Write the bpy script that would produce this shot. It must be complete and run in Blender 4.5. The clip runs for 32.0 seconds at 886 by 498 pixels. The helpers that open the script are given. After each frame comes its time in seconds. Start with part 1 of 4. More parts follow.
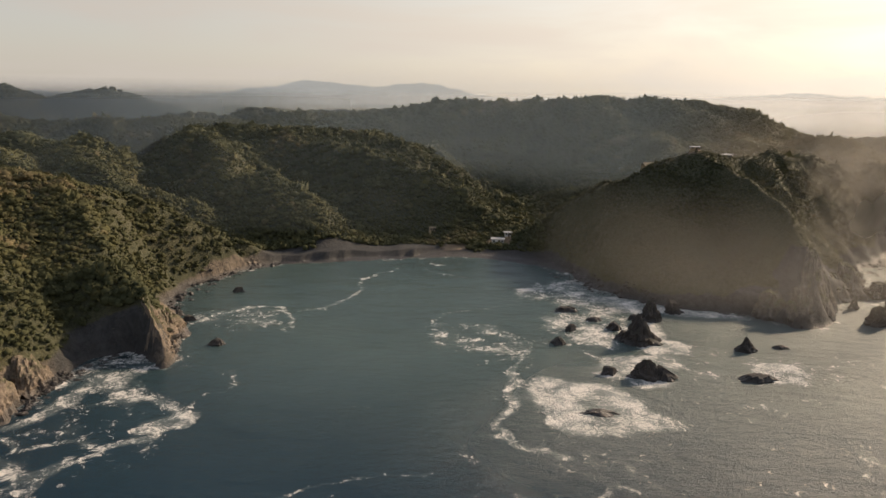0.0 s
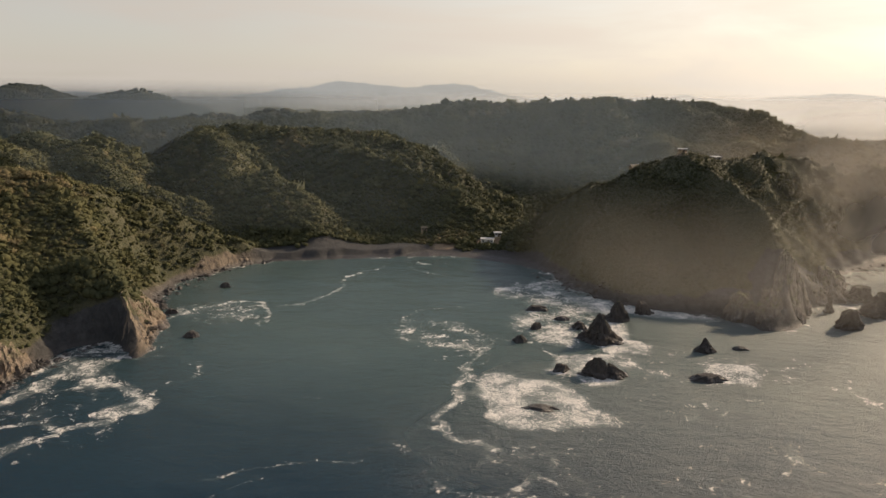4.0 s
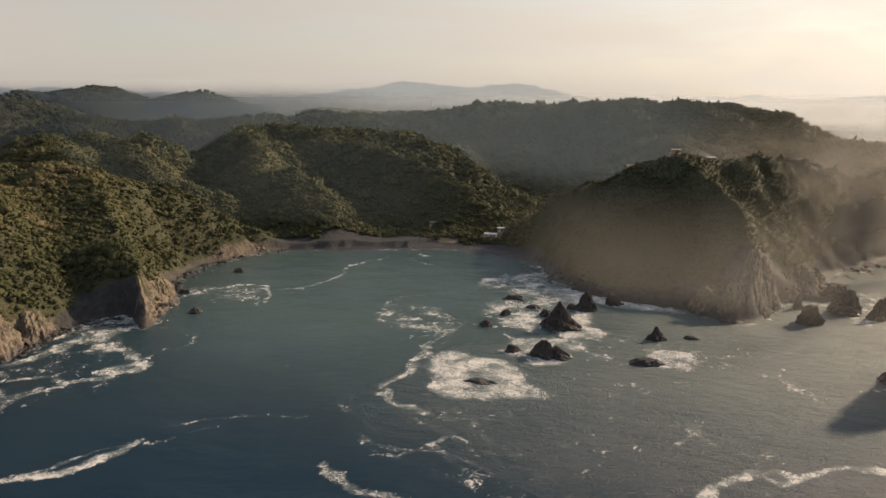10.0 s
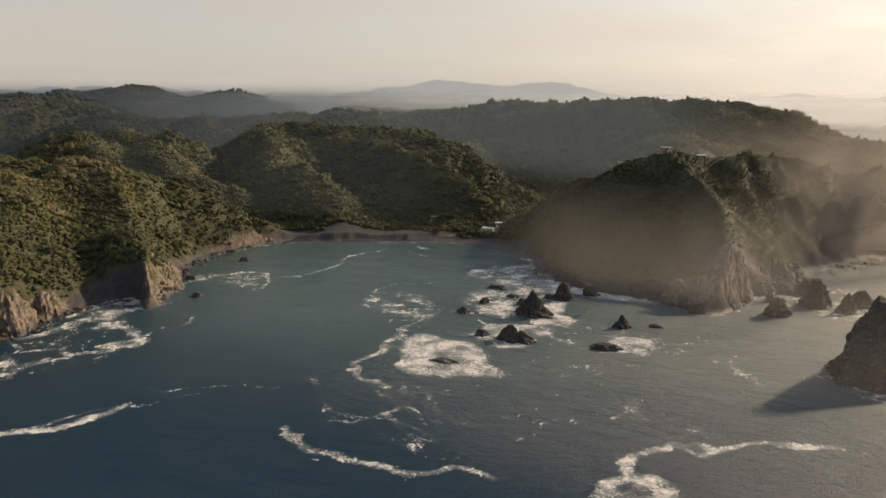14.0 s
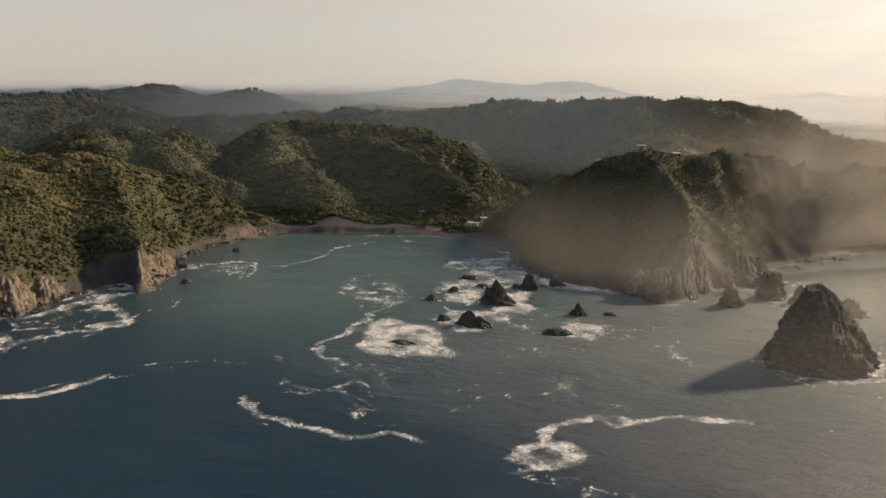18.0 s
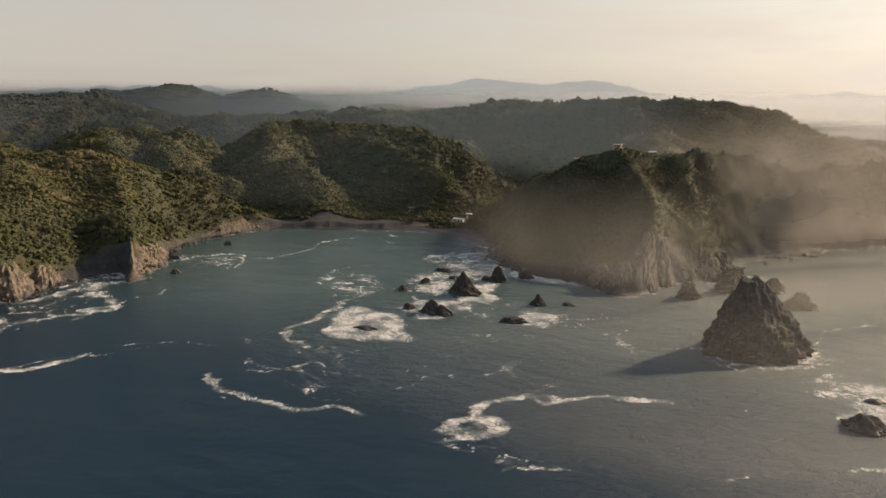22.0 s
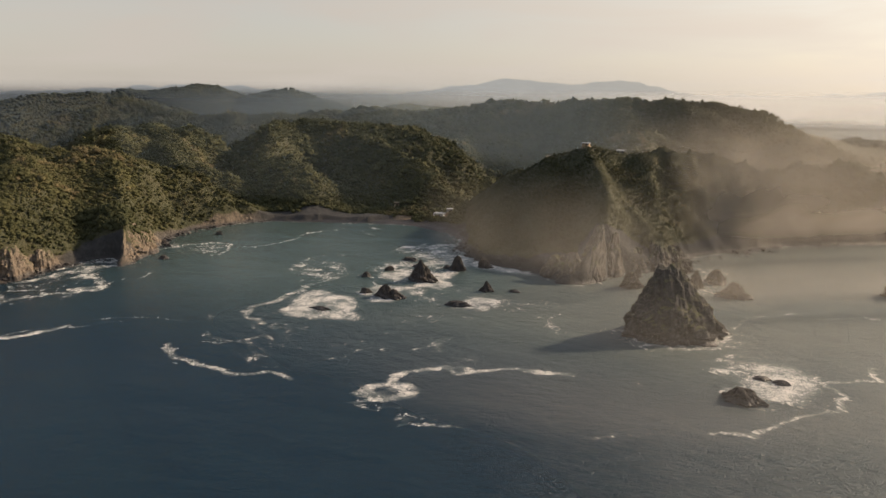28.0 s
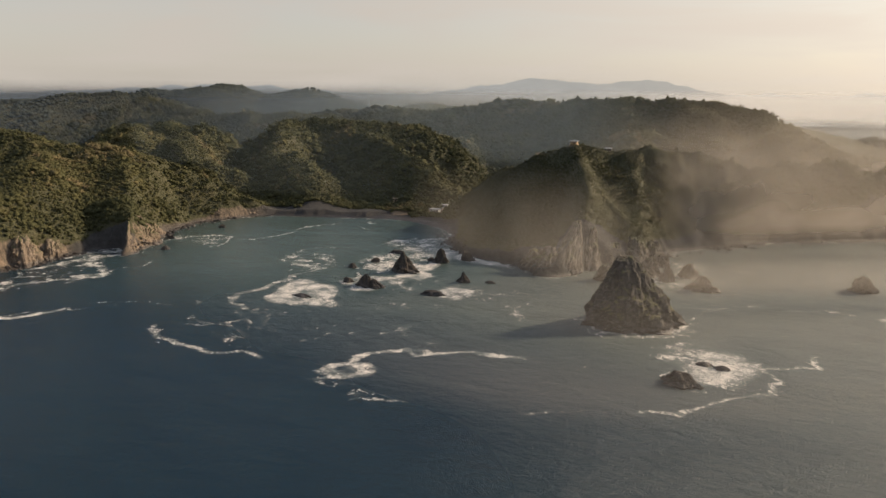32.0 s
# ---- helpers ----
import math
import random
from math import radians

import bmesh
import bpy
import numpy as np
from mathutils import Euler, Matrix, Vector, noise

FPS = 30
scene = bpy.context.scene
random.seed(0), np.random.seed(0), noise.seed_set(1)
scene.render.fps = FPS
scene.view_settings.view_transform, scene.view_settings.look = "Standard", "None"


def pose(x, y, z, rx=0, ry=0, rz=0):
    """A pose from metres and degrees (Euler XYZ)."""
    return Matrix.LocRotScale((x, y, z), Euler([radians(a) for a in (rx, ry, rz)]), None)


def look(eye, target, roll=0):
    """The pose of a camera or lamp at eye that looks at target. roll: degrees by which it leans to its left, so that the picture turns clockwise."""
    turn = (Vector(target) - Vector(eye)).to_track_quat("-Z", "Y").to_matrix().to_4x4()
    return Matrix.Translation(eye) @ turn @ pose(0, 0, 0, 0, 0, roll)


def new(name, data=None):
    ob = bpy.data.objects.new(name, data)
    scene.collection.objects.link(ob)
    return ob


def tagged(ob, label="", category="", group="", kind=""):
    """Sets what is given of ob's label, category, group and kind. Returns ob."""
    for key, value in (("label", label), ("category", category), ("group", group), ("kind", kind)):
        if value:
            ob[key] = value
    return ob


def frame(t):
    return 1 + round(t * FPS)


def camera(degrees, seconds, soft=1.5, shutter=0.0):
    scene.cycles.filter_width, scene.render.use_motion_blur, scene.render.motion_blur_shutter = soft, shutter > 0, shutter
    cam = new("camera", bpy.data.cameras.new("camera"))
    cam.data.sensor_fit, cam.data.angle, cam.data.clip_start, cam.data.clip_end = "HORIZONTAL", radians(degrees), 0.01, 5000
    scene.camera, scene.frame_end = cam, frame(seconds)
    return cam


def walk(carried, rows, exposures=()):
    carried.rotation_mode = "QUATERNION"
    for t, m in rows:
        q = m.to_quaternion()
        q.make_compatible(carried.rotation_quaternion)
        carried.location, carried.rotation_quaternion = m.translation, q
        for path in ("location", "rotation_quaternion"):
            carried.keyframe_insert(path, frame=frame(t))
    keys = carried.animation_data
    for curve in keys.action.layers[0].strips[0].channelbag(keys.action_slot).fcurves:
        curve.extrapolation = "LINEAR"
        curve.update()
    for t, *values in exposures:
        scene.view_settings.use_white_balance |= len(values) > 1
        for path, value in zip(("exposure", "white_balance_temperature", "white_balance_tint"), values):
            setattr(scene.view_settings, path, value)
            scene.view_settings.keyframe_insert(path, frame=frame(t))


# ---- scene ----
cam = camera(64.87, 32.0)
# seconds, metres, degrees
ROWS = [
    (0.0, 2.73, -1.27, 89.48, 77.145, -0.5, -0.138),
    (0.5, 5.65, -1.56, 89.62, 77.135, -0.484, 0.165),
    (1.0, 9.04, -2.14, 89.83, 77.124, -0.478, 0.507),
    (1.5, 12.44, -2.74, 90.01, 77.123, -0.463, 0.839),
    (2.0, 15.55, -3.46, 90.1, 77.132, -0.447, 1.161),
    (2.5, 18.92, -4.46, 90.29, 77.14, -0.441, 1.533),
    (3.0, 21.95, -5.47, 90.42, 77.149, -0.435, 1.896),
    (3.5, 25.25, -6.74, 90.63, 77.147, -0.449, 2.318),
    (5.5, 37.42, -12.91, 90.94, 77.211, -0.425, 4.027),
    (6.0, 40.74, -14.74, 91.23, 77.199, -0.429, 4.499),
    (6.5, 43.75, -16.37, 91.48, 77.187, -0.403, 4.931),
    (7.0, 47.07, -18.19, 91.82, 77.165, -0.397, 5.403),
    (7.5, 50.25, -20.21, 91.98, 77.173, -0.39, 5.845),
    (8.0, 53.28, -22.01, 92.16, 77.162, -0.374, 6.268),
    (8.5, 56.66, -23.79, 92.41, 77.135, -0.363, 6.767),
    (9.0, 59.68, -25.7, 92.45, 77.139, -0.362, 7.197),
    (9.5, 63.06, -27.58, 92.67, 77.112, -0.351, 7.706),
    (10.0, 66.44, -29.49, 92.82, 77.096, -0.33, 8.196),
    (10.5, 69.55, -31.06, 93.09, 77.06, -0.298, 8.645),
    (11.0, 72.96, -33.04, 93.21, 77.033, -0.307, 9.105),
    (11.5, 75.98, -34.88, 93.18, 77.048, -0.296, 9.485),
    (12.0, 79.38, -36.76, 93.28, 77.032, -0.295, 9.904),
    (12.5, 83.0, -38.52, 93.43, 77.005, -0.284, 10.364),
    (13.0, 86.07, -40.22, 93.6, 76.98, -0.293, 10.694),
    (13.5, 89.64, -41.98, 93.68, 76.965, -0.272, 11.023),
    (14.0, 92.73, -43.57, 93.73, 76.95, -0.281, 11.273),
    (14.5, 96.28, -45.34, 93.83, 76.936, -0.28, 11.532),
    (16.5, 109.33, -52.29, 94.14, 76.899, -0.3, 12.364),
    (17.0, 112.93, -53.76, 94.26, 76.874, -0.312, 12.657),
    (17.5, 116.17, -55.18, 94.38, 76.871, -0.314, 12.91),
    (18.0, 119.8, -56.72, 94.48, 76.856, -0.296, 13.182),
    (18.5, 123.4, -58.24, 94.6, 76.852, -0.298, 13.465),
    (19.0, 126.69, -59.56, 94.75, 76.838, -0.29, 13.708),
    (19.5, 130.29, -60.99, 94.87, 76.834, -0.282, 13.971),
    (20.0, 133.58, -62.24, 95.08, 76.821, -0.275, 14.193),
    (20.5, 137.24, -63.64, 95.16, 76.817, -0.267, 14.426),
    (21.0, 140.81, -64.99, 95.25, 76.813, -0.269, 14.649),
    (21.5, 144.06, -66.24, 95.39, 76.809, -0.261, 14.842),
    (22.0, 147.68, -67.56, 95.52, 76.806, -0.263, 15.054),
    (22.5, 150.93, -68.77, 95.61, 76.802, -0.255, 15.237),
    (23.0, 154.58, -70.05, 95.73, 76.799, -0.257, 15.44),
    (23.5, 157.92, -71.25, 95.88, 76.795, -0.25, 15.623),
    (24.0, 161.59, -72.53, 95.97, 76.792, -0.242, 15.835),
    (24.5, 165.23, -73.72, 96.08, 76.786, -0.238, 16.043),
    (25.0, 168.51, -74.69, 96.13, 76.78, -0.235, 16.251),
    (25.5, 172.15, -75.86, 96.19, 76.784, -0.242, 16.499),
    (27.5, 186.11, -80.56, 96.37, 76.789, -0.298, 17.52),
    (28.0, 189.79, -81.51, 96.42, 76.782, -0.314, 17.817),
    (28.5, 193.19, -82.41, 96.5, 76.766, -0.31, 18.105),
    (29.0, 196.88, -83.41, 96.51, 76.769, -0.316, 18.413),
    (29.5, 200.62, -84.45, 96.57, 76.763, -0.313, 18.721),
    (30.0, 204.02, -85.36, 96.53, 76.766, -0.309, 19.008),
    (30.5, 207.78, -86.35, 96.56, 76.75, -0.295, 19.316),
    (31.0, 211.2, -87.18, 96.59, 76.754, -0.291, 19.594),
    (31.5, 214.94, -88.13, 96.6, 76.747, -0.287, 19.911),
    (32.0, 218.34, -88.91, 96.63, 76.74, -0.274, 20.219),
]
walk(cam, [(r[0], pose(*r[1:])) for r in ROWS])

# ---- light ----
SUN_AZ, SUN_EL = 51.0, 27.0      # degrees to the right of +y, degrees above the horizon
scene.view_settings.exposure = 0.0
sun_data = bpy.data.lights.new("sun", "SUN")
sun_data.energy, sun_data.angle, sun_data.color = 5.0, radians(4.0), (1.0, 0.77, 0.53)
sun = new("sun", sun_data)
a, e = radians(SUN_AZ), radians(SUN_EL)
SUN_WAY = Vector((math.sin(a) * math.cos(e), math.cos(a) * math.cos(e), math.sin(e)))
sun.matrix_world = look(SUN_WAY * 400, (0, 0, 0))

world = bpy.data.worlds.new("sky")
scene.world = world
world.use_nodes = True


class Nodes:
    """A short way to write node trees."""

    def __init__(self, tree):
        self.tree = tree
        tree.nodes.clear()

    def add(self, kind, **put):
        node = self.tree.nodes.new(kind)
        for key, value in put.items():
            if key.startswith("in_"):
                key = key[3:]
                node.inputs[int(key) if key.isdigit() else key.replace("_", " ")].default_value = value
            else:
                setattr(node, key, value)
        return node

    def link(self, a, b):
        self.tree.links.new(a, b)

    def value(self, x, socket):
        if isinstance(x, (int, float)):
            socket.default_value = x
        elif isinstance(x, tuple):
            socket.default_value = x if len(x) == 4 else (*x, 1.0)
        else:
            self.link(x, socket)

    def math(self, op, a, b=0.0, c=0.0, clamp=False):
        n = self.add("ShaderNodeMath", operation=op, use_clamp=clamp)
        for i, x in enumerate((a, b, c)):
            self.value(x, n.inputs[i])
        return n.outputs[0]

    def mix(self, f, a, b):
        n = self.add("ShaderNodeMix", data_type="RGBA")
        self.value(f, n.inputs[0]), self.value(a, n.inputs[6]), self.value(b, n.inputs[7])
        return n.outputs[2]

    def ramp(self, f, lo, hi, a=0.0, b=1.0):
        n = self.add("ShaderNodeMapRange", interpolation_type="SMOOTHSTEP")
        for i, x in enumerate((f, lo, hi, a, b)):
            self.value(x, n.inputs[i])
        return n.outputs[0]

    def noise(self, scale, detail=4.0, rough=0.55, vector=None, distortion=0.0, kind="FBM"):
        n = self.add("ShaderNodeTexNoise", noise_type=kind)
        n.inputs["Scale"].default_value, n.inputs["Detail"].default_value = scale, detail
        n.inputs["Roughness"].default_value, n.inputs["Distortion"].default_value = rough, distortion
        if vector is not None:
            self.link(vector, n.inputs["Vector"])
        return n.outputs["Fac"]

    def place(self, sx=1.0, sy=1.0, sz=1.0, turn=0.0):
        g = self.add("ShaderNodeNewGeometry")
        m = self.add("ShaderNodeMapping")
        self.link(g.outputs["Position"], m.inputs["Vector"])
        m.inputs["Scale"].default_value, m.inputs["Rotation"].default_value = (sx, sy, sz), (0, 0, radians(turn))
        return m.outputs[0]

    def bump(self, height, distance, strength=1.0):
        b = self.add("ShaderNodeBump")
        b.inputs["Strength"].default_value, b.inputs["Distance"].default_value = strength, distance
        self.link(height, b.inputs["Height"])
        return b.outputs[0]

    def surface(self, color, rough=0.8, normal=None, **more):
        p = self.add("ShaderNodeBsdfPrincipled")
        self.value(color, p.inputs["Base Color"]), self.value(rough, p.inputs["Roughness"])
        for key, x in more.items():
            self.value(x, p.inputs[key.replace("_", " ")])
        if normal is not None:
            self.link(normal, p.inputs["Normal"])
        return p.outputs[0]

    def out(self, shader, kind="ShaderNodeOutputMaterial"):
        self.link(shader, self.add(kind).inputs[0])


def material(name):
    m = bpy.data.materials.new(name)
    m.use_nodes = True
    return m, Nodes(m.node_tree)


w = Nodes(world.node_tree)
sky = w.add("ShaderNodeTexSky", sky_type="NISHITA", sun_disc=False, sun_elevation=radians(SUN_EL), sun_rotation=radians(SUN_AZ),
            altitude=90.0, air_density=1.0, dust_density=1.5, ozone_density=1.0)
# a thin veil of high cloud, whiter than the clear air behind it
way = w.add("ShaderNodeTexCoord").outputs["Generated"]
m = w.add("ShaderNodeMapping")
m.inputs["Scale"].default_value = (1.6, 1.6, 9.0)
w.link(way, m.inputs["Vector"])
streaks = w.noise(2.2, 5.0, 0.5, m.outputs[0], 0.6)
up = w.add("ShaderNodeSeparateXYZ")
w.link(way, up.inputs[0])
dot = w.add("ShaderNodeVectorMath", operation="DOT_PRODUCT")
w.link(way, dot.inputs[0])
dot.inputs[1].default_value = SUN_WAY
near_sun = w.math("POWER", w.math("MAXIMUM", dot.outputs["Value"], 0.0), 2.5)
glow = w.math("POWER", w.math("MAXIMUM", dot.outputs["Value"], 0.0), 22.0)
cloud = w.mix(near_sun, (6.6, 5.95, 5.25, 1), (13.9, 11.9, 9.7, 1))
cloud = w.mix(glow, cloud, (38.0, 32.5, 26.0, 1))
veil = w.math("MULTIPLY", w.ramp(streaks, 0.3, 0.72, 0.76, 1.0), w.math("MAXIMUM", glow, w.ramp(up.outputs["Z"], 0.06, 0.5, 1.0, 0.3)))
bright = w.add("ShaderNodeVectorMath", operation="SCALE")
w.link(sky.outputs[0], bright.inputs[0])
bright.inputs["Scale"].default_value = 1.6
both = w.mix(veil, bright.outputs[0], cloud)
back = w.add("ShaderNodeBackground")
w.link(both, back.inputs["Color"])
back.inputs["Strength"].default_value = 0.09
w.out(back.outputs[0], "ShaderNodeOutputWorld")

# ---- materials ----


def foliage_material(name, dark, light, dry, even=0.45):
    mat, n = material(name)
    tint = n.add("ShaderNodeAttribute", attribute_name="tint").outputs["Fac"]
    rnd = n.add("ShaderNodeNewGeometry").outputs["Random Per Island"]
    patch = n.noise(0.02, 3.0, 0.6, n.place())
    c = n.mix(n.math("ADD", n.math("MULTIPLY", tint, 0.7), n.math("MULTIPLY", rnd, 0.3)), dark, light)
    c = n.mix(n.ramp(n.math("ADD", tint, patch), 1.18, 1.55, 0.0, 0.6), c, dry)
    # a crown's leaves lean with the canopy that they are part of
    lie = n.add("ShaderNodeAttribute", attribute_name="lie").outputs["Vector"]
    blend = n.add("ShaderNodeMix", data_type="VECTOR")
    blend.inputs[0].default_value = even
    n.link(n.add("ShaderNodeNewGeometry").outputs["Normal"], blend.inputs[4]), n.link(lie, blend.inputs[5])
    unit = n.add("ShaderNodeVectorMath", operation="NORMALIZE")
    n.link(blend.outputs[1], unit.inputs[0])
    leaf = n.surface(c, 0.8, unit.outputs[0], Specular_IOR_Level=0.15)
    thin = n.add("ShaderNodeBsdfTranslucent")
    n.link(n.mix(0.5, c, (0.13, 0.125, 0.045, 1)), thin.inputs["Color"])
    mixed = n.add("ShaderNodeMixShader")
    mixed.inputs[0].default_value = 0.13
    n.link(leaf, mixed.inputs[1]), n.link(thin.outputs[0], mixed.inputs[2])
    n.out(mixed.outputs[0])
    return mat


LEAVES = foliage_material("leaves", (0.050, 0.055, 0.026, 1), (0.108, 0.100, 0.042, 1), (0.20, 0.15, 0.085, 1))
DULL_LEAVES = foliage_material("distant leaves", (0.046, 0.054, 0.028, 1), (0.092, 0.090, 0.042, 1), (0.15, 0.12, 0.07, 1), 0.78)
SCRUB = foliage_material("scrub leaves", (0.050, 0.055, 0.026, 1), (0.105, 0.098, 0.042, 1), (0.20, 0.15, 0.085, 1), 0.80)
# greyer, bluer leaf colour puts the haze of distance into the far forest
HAZY_LEAVES = foliage_material("haze-tinted leaves", (0.058, 0.070, 0.058, 1), (0.100, 0.108, 0.078, 1), (0.12, 0.11, 0.08, 1), 0.80)


def rock_material(name, dark, light, warm, green, wet=1.5):
    """Layered coastal rock: strata, stains, a dark wet foot and a little growth on flat ledges."""
    mat, n = material(name)
    g = n.add("ShaderNodeNewGeometry")
    xyz = n.add("ShaderNodeSeparateXYZ")
    n.link(g.outputs["Position"], xyz.inputs[0])
    nrm = n.add("ShaderNodeSeparateXYZ")
    n.link(g.outputs["Normal"], nrm.inputs[0])
    strata = n.noise(0.5, 5.0, 0.65, n.place(1.3, 1.3, 0.35, 20), 0.8)
    grain = n.noise(1.6, 6.0, 0.7, n.place())
    patch = n.noise(0.09, 3.0, 0.6, n.place())
    c = n.mix(n.ramp(strata, 0.3, 0.7), dark, light)
    c = n.mix(n.ramp(patch, 0.42, 0.68, 0.0, 0.7), c, warm)
    c = n.mix(n.ramp(grain, 0.35, 0.6, 0.55, 0.0), c, dark)
    ledge = n.math("MULTIPLY", n.ramp(nrm.outputs["Z"], 0.45, 0.75), n.ramp(xyz.outputs["Z"], 3.0, 8.0))
    c = n.mix(n.math("MULTIPLY", ledge, n.ramp(patch, 0.35, 0.55)), c, green)
    damp = n.ramp(n.math("ADD", xyz.outputs["Z"], n.math("MULTIPLY", grain, 2.0)), wet, wet + 1.6, 1.0, 0.0)
    c = n.mix(n.math("MULTIPLY", damp, 0.75), c, (0.035, 0.03, 0.026, 1))
    h = n.math("ADD", n.math("MULTIPLY", strata, 0.8), n.math("MULTIPLY", grain, 0.5))
    n.out(n.surface(c, n.ramp(damp, 0.0, 1.0, 0.9, 0.4), n.bump(h, 0.7, 0.9)))
    return mat


ROCK = rock_material("sea rock", (0.030, 0.026, 0.024, 1), (0.080, 0.068, 0.058, 1), (0.075, 0.060, 0.047, 1), (0.070, 0.070, 0.028, 1))
PALE_ROCK = rock_material("pale cliff rock", (0.085, 0.066, 0.050, 1), (0.30, 0.235, 0.17, 1), (0.21, 0.155, 0.10, 1), (0.075, 0.078, 0.030, 1), 2.2)
DARK_ROCK = rock_material("weathered dark rock", (0.036, 0.033, 0.030, 1), (0.105, 0.094, 0.080, 1), (0.070, 0.060, 0.048, 1), (0.085, 0.085, 0.032, 1), 1.8)
GREY_ROCK = rock_material("grey cliff rock", (0.055, 0.048, 0.042, 1), (0.19, 0.165, 0.135, 1), (0.13, 0.105, 0.080, 1), (0.075, 0.078, 0.030, 1), 2.0)


def ground_material():
    """Bare cliff where it is steep or wave-washed, scrub and litter where it is gentler."""
    mat, n = material("hillside")
    g = n.add("ShaderNodeNewGeometry")
    xyz = n.add("ShaderNodeSeparateXYZ")
    n.link(g.outputs["Position"], xyz.inputs[0])
    cover = n.add("ShaderNodeAttribute", attribute_name="cover").outputs["Fac"]
    sand = n.add("ShaderNodeAttribute", attribute_name="sand").outputs["Fac"]
    pale = n.add("ShaderNodeAttribute", attribute_name="pale").outputs["Fac"]
    strata = n.noise(0.45, 5.0, 0.65, n.place(0.8, 0.8, 0.5, 35), 1.2)
    streak = n.noise(0.9, 5.0, 0.65, n.place(1.0, 1.0, 0.12))
    grain = n.noise(1.3, 6.0, 0.7, n.place())
    patch = n.noise(0.06, 4.0, 0.6, n.place())
    dark = n.mix(pale, (0.029, 0.029, 0.028, 1), (0.072, 0.058, 0.044, 1))
    light = n.mix(pale, (0.062, 0.060, 0.057, 1), (0.25, 0.195, 0.14, 1))
    rock = n.mix(n.ramp(strata, 0.3, 0.7), dark, light)
    rock = n.mix(n.ramp(streak, 0.5, 0.75, 0.0, 0.6), rock, dark)
    rock = n.mix(n.ramp(grain, 0.3, 0.55, 0.6, 0.0), rock, (0.05, 0.042, 0.035, 1))
    damp = n.ramp(n.math("ADD", xyz.outputs["Z"], n.math("MULTIPLY", grain, 3.0)), 1.8, 3.8, 1.0, 0.0)
    rock = n.mix(n.math("MULTIPLY", damp, 0.8), rock, (0.035, 0.03, 0.026, 1))
    scrub = n.mix(n.ramp(grain, 0.35, 0.65), (0.034, 0.038, 0.018, 1), (0.075, 0.072, 0.032, 1))
    scrub = n.mix(n.ramp(patch, 0.45, 0.65, 0.0, 0.22), scrub, (0.10, 0.078, 0.040, 1))
    c = n.mix(n.ramp(n.math("ADD", cover, n.math("MULTIPLY", n.math("SUBTRACT", grain, 0.5), 0.9)), 0.3, 0.6), rock, scrub)
    beach = n.mix(n.ramp(grain, 0.3, 0.7), (0.030, 0.027, 0.026, 1), (0.070, 0.060, 0.053, 1))
    c = n.mix(sand, c, beach)
    soil = n.add("ShaderNodeAttribute", attribute_name="soil").outputs["Fac"]
    c = n.mix(n.math("MULTIPLY", soil, n.ramp(grain, 0.25, 0.5, 0.4, 1.0)), c, (0.30, 0.215, 0.135, 1))
    h = n.math("ADD", strata, n.math("MULTIPLY", grain, 0.7))
    n.out(n.surface(c, n.ramp(damp, 0.0, 1.0, 0.92, 0.5), n.bump(h, 0.9, 0.8)))
    return mat


HILLSIDE = ground_material()


